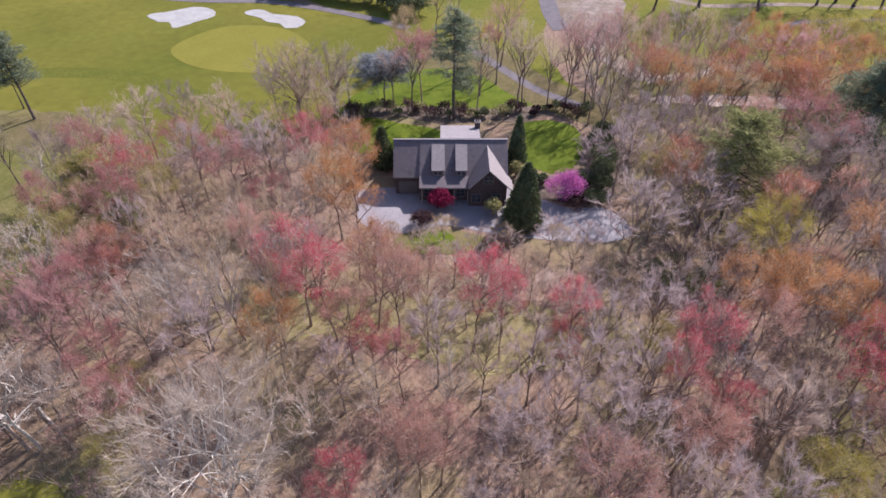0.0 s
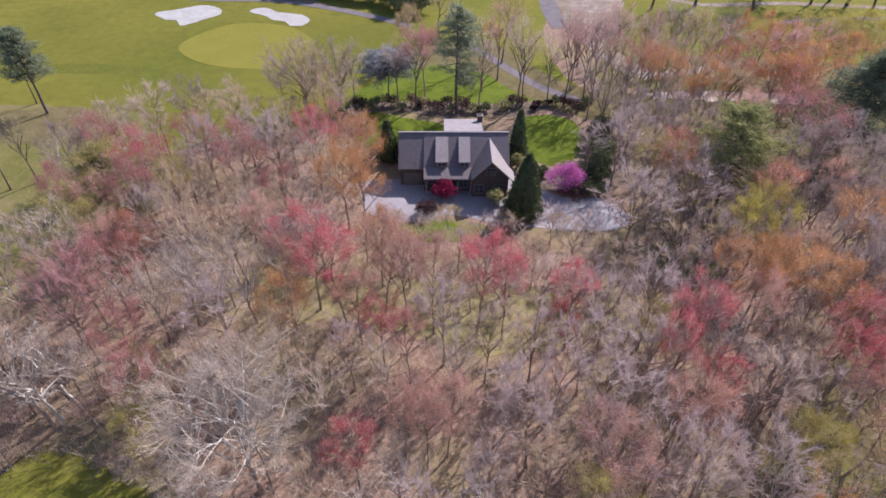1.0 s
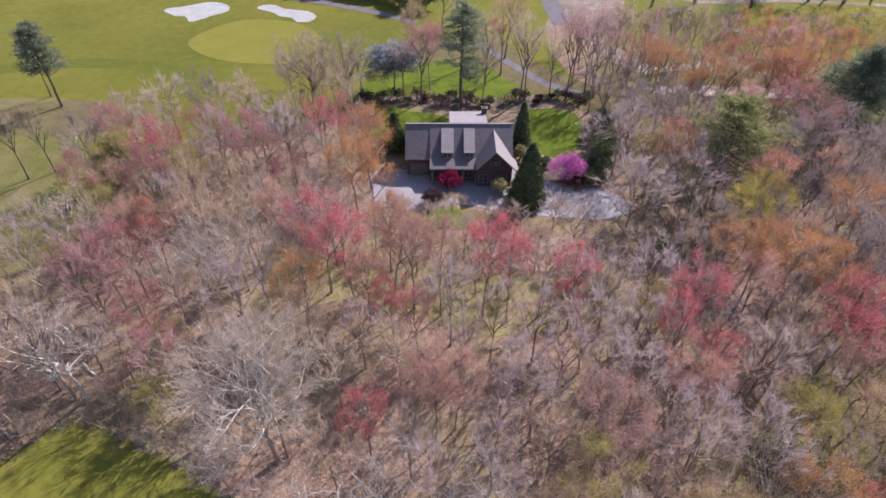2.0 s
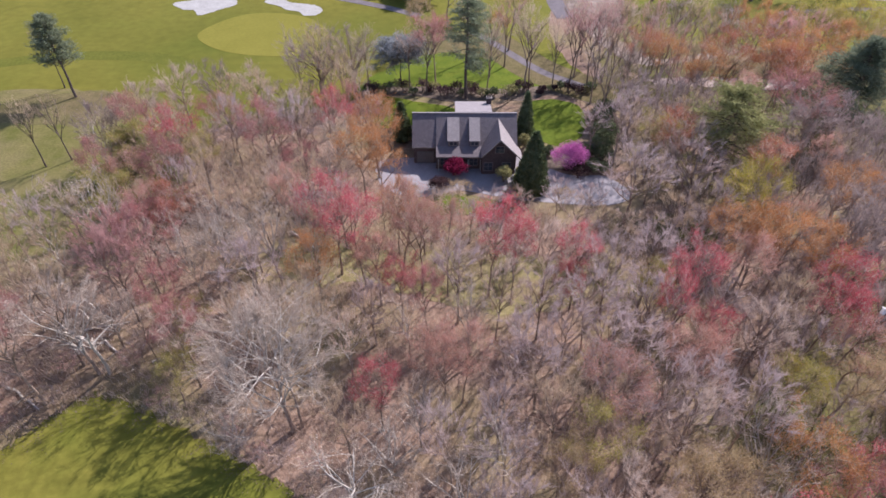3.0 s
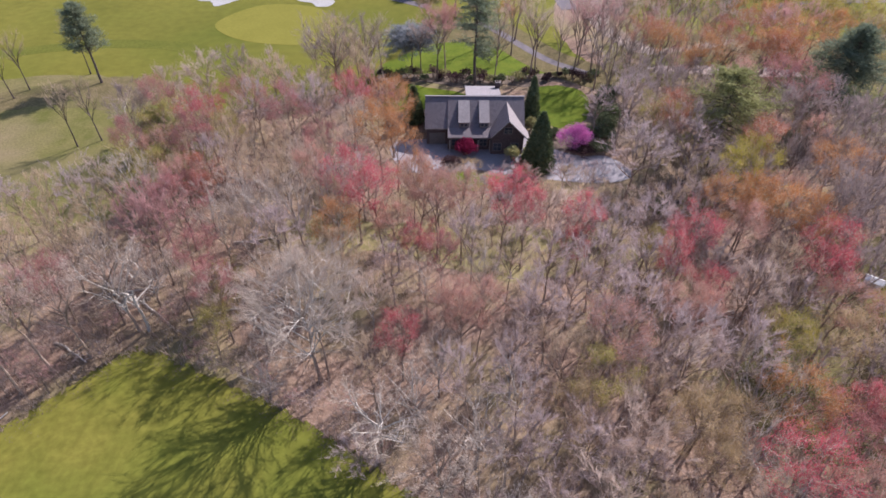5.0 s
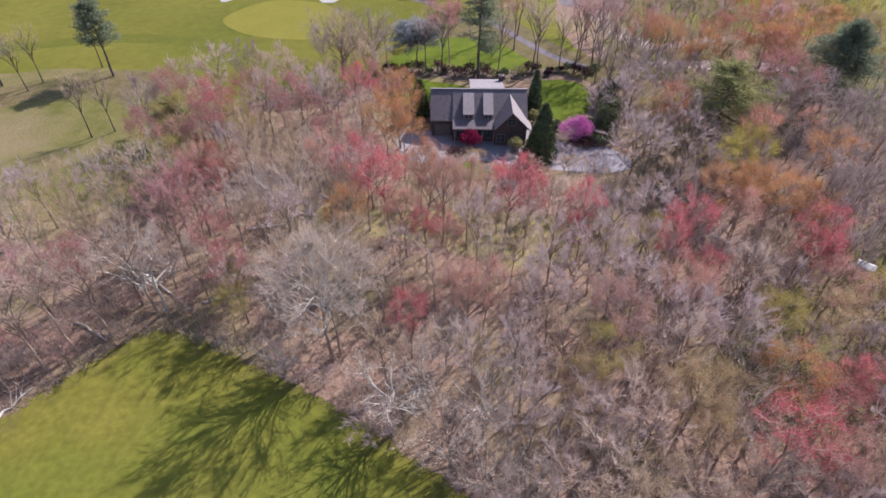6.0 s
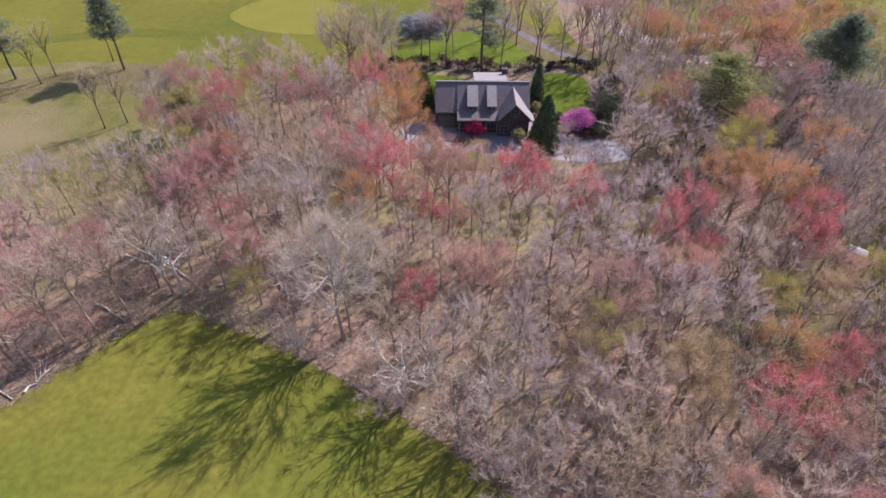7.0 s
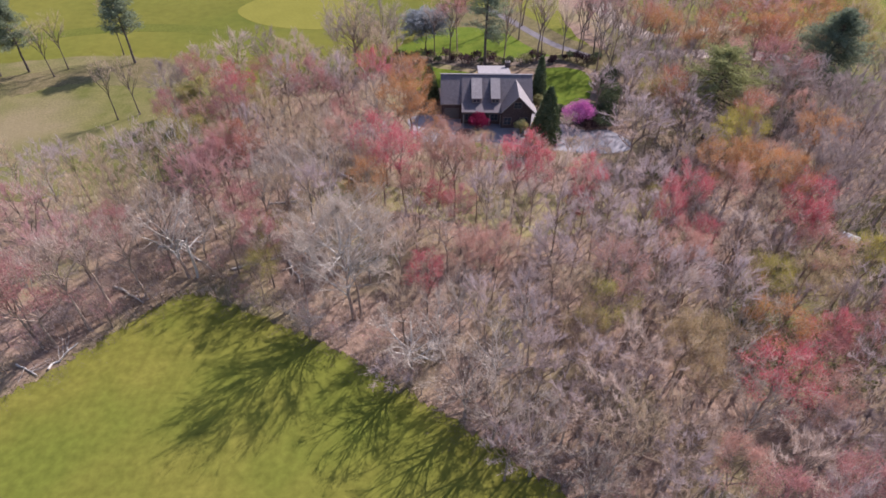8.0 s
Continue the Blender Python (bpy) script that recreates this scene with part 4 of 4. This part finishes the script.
for i in range(34):
    x = -17 + i * 1.32 + bed_rng.uniform(-0.6, 0.6)
    y = 97.6 + bed_rng.uniform(-1.2, 1.0) - (1.6 if -3 < x < 10 else 0)
    r = bed_rng.uniform(0.8, 1.9)
    bush(50 + i, r, r * 1.3, 420, bed_rng.choice((SHRUB, SHRUB_DARK, SHRUB_DARK, SHRUB_OLIVE)), 0.15, "bed_shrub", "small rounded shrub in the mulch bed", x, y, 0, "shrub", 4, "shrubs in the bed")
for i, (x, y, r) in enumerate([(0.2, 62.0, 1.95), (8.0, 60.8, 1.7), (15.4, 60.4, 1.6), (-6.6, 61.0, 1.3)]):
    root = plant(BUDDED[i % 3], x, y, 3.6, r, BARK, TWIG_TAN, BUD["tan"], "small rounded ornamental tree with tan buds beside the driveway", "ornamental trees", "ornamental_tree")
    root.scale = (r / 4.1, r / 4.1, 0.29)



# the stout leaning tree beside the glade
root = plant(grow(95, 14.0, 4.2, 0.42, 10, stout=1.9, limb=0.8), 32.2, 56.4, 13.0, 4.6, BARK_DARK, TWIG_MAUVE, None, "leaning bare tree with a stout dark trunk", "", limbs=BARK)
root.matrix_basis = pose(32.2, 56.4, -0.05, -12, 19, 40) @ Matrix.Diagonal((1.1, 1.1, 0.93, 1))

# growth along the far side of the golf course
bank_rng = random.Random(31)
for i in range(26):
    u = i / 25
    x, y, r = -42 + 36 * u + bank_rng.uniform(-1, 1), 158.5 - 11 * u * u - 3.5 * u + bank_rng.uniform(-0.6, 2.5), bank_rng.uniform(2.2, 3.8)
    bush(120 + i, r, r * 1.35, 900, bank_rng.choice((SHRUB, SHRUB, SHRUB_OLIVE)), 0.3, "bank_shrub", "dark green shrub on the bank beyond the path", x, y, 0, "shrub", 5, "shrubs on the far bank")
stand("spruce_tree", conifer(14, 9, 4.2, 0.05, 90, 44, NEEDLE_DARK, 0.8, 0.6), -10.0, 148.0, "dark green spruce beyond the fairway")
for x, y, h, r, key in ((-1.5, 130.5, 13, 4.6, "olive"), (3.5, 139, 13, 4.4, "olive"), (9.5, 119, 8, 2.6, "orange"), (-7.5, 117.5, 12, 3.4, "tan")):
    plant(BUDDED[int(h) % 4], x, y, h, r, BARK, TWIG_TAN, BUD[key], "loose tree hazed with %s buds on far grass" % key, "far budding trees", "budding_tree")


# ---- the house ----
house = tagged(new("house"), "long brick house with dark shingled roof and two dormers", "house")
RY, RZ, SL = 76.7, 7.2, 0.8          # ridge line and roof slope
EAVE_Y, GAR_Y, BACK_Y = 70.25, 72.35, 82.0
BREAK_Y, PORCH = 72.27, 0.35        # where the slope eases over the porch


def roof_z(y):
    if y < BREAK_Y:
        return RZ - SL * (RY - BREAK_Y) - PORCH * (BREAK_Y - y)
    return RZ - SL * abs(RY - y)


def piece(name, geo, material, parent, label=""):
    return part(name, geo.mesh(name, material), parent, label)


def plate(poly, down=(0, 0, -0.16)):
    g = Geo()
    g.slab(poly, down)
    return g


def boxed(*args):
    g = Geo()
    g.box(*args)
    return g


X0, XG, X1 = -7.15, -3.5, 9.5
piece("porch_roof", plate([(XG, EAVE_Y, roof_z(EAVE_Y)), (X1 - 0.3, EAVE_Y, roof_z(EAVE_Y)), (X1 - 0.3, BREAK_Y - 0.003, roof_z(BREAK_Y)), (XG, BREAK_Y - 0.003, roof_z(BREAK_Y))]), SHINGLE, house, "shallow shingled porch slope")
piece("roof", plate([(XG, BREAK_Y, roof_z(BREAK_Y)), (X1 + 0.15, BREAK_Y, roof_z(BREAK_Y)), (X1 + 0.15, RY, RZ), (XG, RY, RZ)]), SHINGLE, house, "dark grey shingled front slope")
piece("roof", plate([(X0 - 0.25, GAR_Y, (RZ - SL * (RY - GAR_Y)) - 0.3), (XG - 0.003, GAR_Y, (RZ - SL * (RY - GAR_Y)) - 0.3), (XG - 0.003, RY, RZ - 0.04), (X0 - 0.25, RY, RZ - 0.04)]), SHINGLE, house, "dark shingled garage slope")
piece("roof", plate([(X0 - 0.25, RY + 0.004, RZ), (X1 + 0.15, RY + 0.004, RZ), (X1 + 0.15, BACK_Y + 0.4, roof_z(BACK_Y + 0.4)), (X0 - 0.25, BACK_Y + 0.4, roof_z(BACK_Y + 0.4))]), SHINGLE, house, "dark shingled rear slope")
piece("ridge_cap", boxed(X0 - 0.3, RY - 0.14, RZ - 0.02, X1 + 0.2, RY + 0.14, RZ + 0.06), MEMBRANE, house, "pale ridge capping")
# walls
piece("wall", boxed(X0, GAR_Y + 0.5, 0, XG, GAR_Y + 0.72, 3.2), BRICK, house, "brick garage front wall")
piece("wall", boxed(XG, EAVE_Y + 0.9, 0, 4.1, EAVE_Y + 1.12, 2.7), BRICK, house, "brick front wall under the eaves")
piece("wall", boxed(XG, EAVE_Y + 1.123, 0, XG + 0.2, GAR_Y + 0.5, 2.9), BRICK, house)
for xw, y0, drop in ((X0, GAR_Y + 0.72, 0.55), (X1 - 0.22, 72.3, 0.22)):
    g = Geo()
    g.slab([(xw, y0, 0), (xw, BACK_Y, 0), (xw, BACK_Y, roof_z(BACK_Y) - 0.25), (xw, RY, RZ - drop), (xw, y0, RZ - SL * (RY - y0) - drop)], (0.22, 0, 0))
    piece("wall", g, BRICK, house, "brick end wall")
piece("wall", boxed(X1 - 0.22, 71.2, 0, X1, 72.297, 3.0), BRICK, house)
piece("wall", boxed(X0, BACK_Y, 0, X1, BACK_Y + 0.22, 2.55), SIDING, house, "rear wall")
piece("fascia", boxed(XG, EAVE_Y - 0.05, roof_z(EAVE_Y) - 0.24, 4.0, EAVE_Y - 0.004, roof_z(EAVE_Y) - 0.02), SIDING, house, "tan gutter board")
piece("fascia", boxed(X0 - 0.25, GAR_Y - 0.05, (RZ - SL * (RY - GAR_Y)) - 0.54, XG, GAR_Y - 0.004, (RZ - SL * (RY - GAR_Y)) - 0.32), SIDING, house, "tan gutter board")
for xp in (XG + 0.3, -0.9, 1.6, 3.6):
    piece("porch_post", boxed(xp, EAVE_Y + 0.15, 0, xp + 0.16, EAVE_Y + 0.31, 2.25), WHITE, house, "white porch post")


def window(x, y, z, w, h, parent):
    """A sash window on a front wall, its face at y."""
    win = piece("window", boxed(x - w / 2, y - 0.03, z, x + w / 2, y - 0.002, z + h), GLASS, parent, "dark window pane")
    for a in ((x - w / 2 - 0.09, z - 0.09, x - w / 2, z + h + 0.09), (x + w / 2, z - 0.09, x + w / 2 + 0.09, z + h + 0.09),
              (x - w / 2, z + h, x + w / 2, z + h + 0.09), (x - w / 2, z - 0.09, x + w / 2, z)):
        piece("frame", boxed(a[0], y - 0.06, a[1], a[2], y, a[3]), SIDING, win)
    piece("mullion", boxed(x - 0.03, y - 0.05, z, x + 0.03, y - 0.031, z + h), SIDING, win)
    piece("glazing_bar", boxed(x - w / 2, y - 0.048, z + h * 0.5 - 0.025, x + w / 2, y - 0.032, z + h * 0.5 + 0.025), SIDING, win)
    return win


# garage door
gd = piece("garage_door", boxed(X0 + 0.5, GAR_Y + 0.44, 0, XG - 0.4, GAR_Y + 0.497, 2.3), DOORPAINT, house, "closed tan panelled garage door")
for i in range(4):
    for j in range(4):
        piece("panel", boxed(X0 + 0.6 + i * 0.68, GAR_Y + 0.415, 0.1 + j * 0.55, X0 + 1.16 + i * 0.68, GAR_Y + 0.439, 0.52 + j * 0.55), DOORPAINT, gd)
window(-2.2, EAVE_Y + 0.9, 0.8, 1.2, 1.3, house)
window(2.6, EAVE_Y + 0.9, 0.8, 1.2, 1.3, house)
fd = piece("front_door", boxed(-0.1, EAVE_Y + 0.84, 0.15, 0.9, EAVE_Y + 0.897, 2.2), BARK_DARK, house, "dark front door")
piece("handle", boxed(0.75, EAVE_Y + 0.79, 1.1, 0.79, EAVE_Y + 0.839, 1.25), WHITE, fd)

# the gabled wing
WX, WH, WY, WZ, WE = 6.6, 2.9, 69.4, 6.6, 3.45
back_y = RY - (RZ - WZ) / SL
eave_back = 72.0
g = Geo()
g.slab([(WX - WH + 0.15, WY + 0.3, 0), (WX + WH - 0.35, WY + 0.3, 0), (WX + WH - 0.35, WY + 0.3, WE + 0.1), (WX, WY + 0.3, WZ - 0.25), (WX - WH + 0.15, WY + 0.3, WE - 0.05)], (0, 0.22, 0))
piece("gable_wall", g, BRICK, house, "brick gable wall facing the driveway")
for side, tail in ((-1, 0.0), (1, 0.75)):
    e = WX + side * (WH + tail)
    ze = WE - tail * 0.72
    poly = [(WX, WY - 0.1, WZ + 0.05), (e, WY - 0.1, ze + 0.05), (e, max(eave_back, WY + 0.5), ze + 0.05), (WX, back_y + 0.1, WZ + 0.05)]
    if side > 0:
        poly = poly[::-1]
    # right slope in paler shingle: the sun on it is put into its colour
    piece("roof", plate(poly[::-1], (0, 0, -0.14)), SHINGLE_PALE if side > 0 else SHINGLE, house, "steep shingled gable slope")
    g = Geo()
    g.slab([(WX, WY - 0.14, WZ + 0.06), (e, WY - 0.14, ze + 0.06), (e, WY - 0.14, ze - 0.16), (WX, WY - 0.14, WZ - 0.18)], (0, 0.038, 0))
    piece("barge_board", g, WHITE, house, "pale barge board")
window(WX, WY + 0.3, 4.1, 1.3, 1.1, house)
window(WX - 1.7, WY + 0.3, 0.8, 1.3, 1.4, house)
window(WX + 1.2, WY + 0.3, 0.8, 1.3, 1.4, house)


piece("wall", boxed(WX + WH - 0.57, WY + 0.523, 0, WX + WH - 0.35, 71.19, WE - 0.1), BRICK, house, "brick wing side wall")
piece("wall", boxed(WX - WH + 0.15, WY + 0.523, 0, WX - WH + 0.37, EAVE_Y + 0.89, WE - 0.1), BRICK, house, "brick wing side wall")


# dormers
def dormer(x0, x1):
    fy, fz, by = 72.3, 4.72, 76.05
    bz = roof_z(by) + 0.08
    d = piece("dormer", plate([(x0 - 0.15, fy - 0.2, fz - 0.02), (x1 + 0.15, fy - 0.2, fz - 0.02), (x1 + 0.15, by, bz), (x0 - 0.15, by, bz)], (0, 0, -0.13)), SHINGLE_PALE, house, "shed dormer with a pale low-pitched roof")
    piece("front", boxed(x0, fy, roof_z(fy) - 0.1, x1, fy + 0.15, fz - 0.12), SIDING, d)
    for xs in (x0, x1 - 0.12):
        g = Geo()
        g.slab([(xs, fy + 0.153, roof_z(fy) - 0.1), (xs, by - 0.3, roof_z(by - 0.3) - 0.1), (xs, by - 0.3, bz - 0.22), (xs, fy + 0.153, fz - 0.15)], (0.12, 0, 0))
        piece("cheek", g, SIDING, d)
    win = piece("window", boxed((x0 + x1) / 2 - 0.55, fy - 0.03, 3.82, (x0 + x1) / 2 + 0.55, fy - 0.002, 4.45), GLASS, d)
    piece("frame", boxed((x0 + x1) / 2 - 0.04, fy - 0.06, 3.82, (x0 + x1) / 2 + 0.04, fy - 0.031, 4.45), WHITE, win)
    for a, b in ((3.74, 3.82), (4.45, 4.53)):
        piece("frame", boxed((x0 + x1) / 2 - 0.62, fy - 0.06, a, (x0 + x1) / 2 + 0.62, fy, b), WHITE, win)


dormer(-1.55, 0.1)
dormer(2.0, 3.45)
# rear wing with its pale low roof, and the chimney
piece("rear_roof", plate([(-0.4, RY + 0.15, RZ + 0.10), (5.65, RY + 0.15, RZ + 0.10), (5.65, 82.8, 6.0), (-0.4, 82.8, 6.0)], (0, 0, -0.15)), MEMBRANE, house, "pale low-pitched rear roof")
piece("rear_wall", boxed(-0.2, 82.4, 0.0, 5.5, 82.6, 5.85), SIDING, house)
ch = piece("chimney", boxed(5.0, 81.3, 4.5, 5.8, 82.0, 7.3), BRICK, house, "brick chimney with a pale cap")
piece("cap", boxed(4.9, 81.2, 7.303, 5.9, 82.1, 7.42), SIDING, ch)
for xf in (5.05, 5.42):
    g = Geo()
    g.tube([(xf + 0.15, 81.65, 7.423), (xf + 0.15, 81.65, 7.7)], [0.13, 0.12], 8)
    piece("flue", g, BARK, ch)


# a small pale shed glimpsed among the trees
shed = tagged(new("garden_shed"), "small pale shed half hidden among bare trees", "shed")
piece("wall", boxed(-1.4, -0.8, 0, 1.4, 0.8, 1.7), SHED_WHITE, shed)
for side in (-1, 1):
    piece("roof", plate([(-1.6, 0, 2.15), (1.6, 0, 2.15), (1.6, side * 1.05, 1.6), (-1.6, side * 1.05, 1.6)][::-side], (0, 0, -0.08)), SHED_WHITE, shed, "white roof slope")
sd = piece("door", boxed(-0.4, -0.84, 0, 0.4, -0.803, 1.5), WHITE, shed)
piece("handle", boxed(0.26, -0.87, 0.75, 0.3, -0.842, 0.9), BARK_DARK, sd)
shed.matrix_basis = pose(52.6, 38.6, 0, 0, 0, -38) @ Matrix.Diagonal((0.72, 0.72, 0.72, 1))


# fallen trunks and broken limbs on the woodland floor
def log(seed, length, thick, x, y, turn):
    rng = random.Random(seed)
    g = Geo()
    pts = [Vector((length * i / 6 - length / 2, rng.gauss(0, 0.12), thick + abs(rng.gauss(0, 0.06)))) for i in range(7)]
    g.tube(pts, [thick * (1 - 0.55 * i / 6) for i in range(7)], 7)
    for _ in range(5):
        i = rng.randint(2, 5)
        d = Vector((rng.uniform(0.2, 0.9), rng.choice((-1, 1)) * rng.uniform(0.4, 1.0), rng.uniform(0.1, 0.7)))
        g.tube([pts[i], pts[i] + d * rng.uniform(0.7, 1.5), pts[i] + d * rng.uniform(1.6, 2.4)], [thick * 0.35, thick * 0.2, 0.02], 4)
    ob = tagged(new("fallen_log", g.mesh("fallen_log", BARK_PALE)), "pale fallen trunk with broken limbs on leaf litter", "log", "fallen trunks")
    ob.matrix_basis = pose(x, y, -0.03, 0, 0, turn)


for i, (x, y, length, turn) in enumerate([(-39.5, 32.5, 8, -38), (-33, 33, 6, 25), (-27, 31.5, 5, -60), (-44, 37, 7, 15), 
                                          (-31, 47, 6, 10), (-22, 53, 6, -45), (30, 33, 6, 20), (-48, 27, 6, -30)]):
    log(200 + i, length, 0.16 + 0.02 * (i % 3), x, y, turn)

log(230, 4.2, 0.15, -51.9, 16.9, 64)
log(231, 3.6, 0.12, -55.2, 14.8, -20)


def leaning_tree(base, head, seed):
    """A pale dead tree that leans, its broken head hanging over."""
    rng, g = random.Random(seed), Geo()
    root = tagged(new("dead_tree"), "leaning dead tree with a pale bare trunk and drooping limbs", "tree")
    way = Vector(head) - Vector(base)
    g.tube([way * (i / 6) + Vector((rng.gauss(0, 0.08), rng.gauss(0, 0.08), 0)) * (i > 0) for i in range(7)], [0.21 - 0.02 * i for i in range(7)], 7)
    part("trunk", g.mesh("trunk", BARK_PALE), root)
    for k in range(9):
        p = way * rng.uniform(0.6, 1.0)
        w = rng.uniform(0, 6.28)
        out = Vector((math.cos(w), math.sin(w), 0)) * rng.uniform(1.2, 2.8)
        b = Geo()
        b.tube([p, p + out * 0.45 + Vector((0, 0, rng.uniform(0.3, 0.9))), p + out + Vector((0, 0, rng.uniform(-1.4, 0.8))), p + out * 1.25 + Vector((0, 0, rng.uniform(-2.4, 0.6)))], [0.10, 0.075, 0.05, 0.015], 4)
        for _ in range(14):
            b.sliver(p + out * rng.uniform(0.4, 1.2) + Vector((0, 0, rng.uniform(-0.6, 0.4))), out.normalized() + Vector((rng.gauss(0, 0.6), rng.gauss(0, 0.6), rng.gauss(0.1, 0.6))), rng.uniform(0.5, 1.2), 0.04, rng)
        part("limb", b.mesh("limb", BARK_PALE), root)
    root.matrix_basis = pose(base[0], base[1], -0.04)


leaning_tree((-40.1, 30.4, 0.0), (-38.9, 29.1, 8.4), 8)
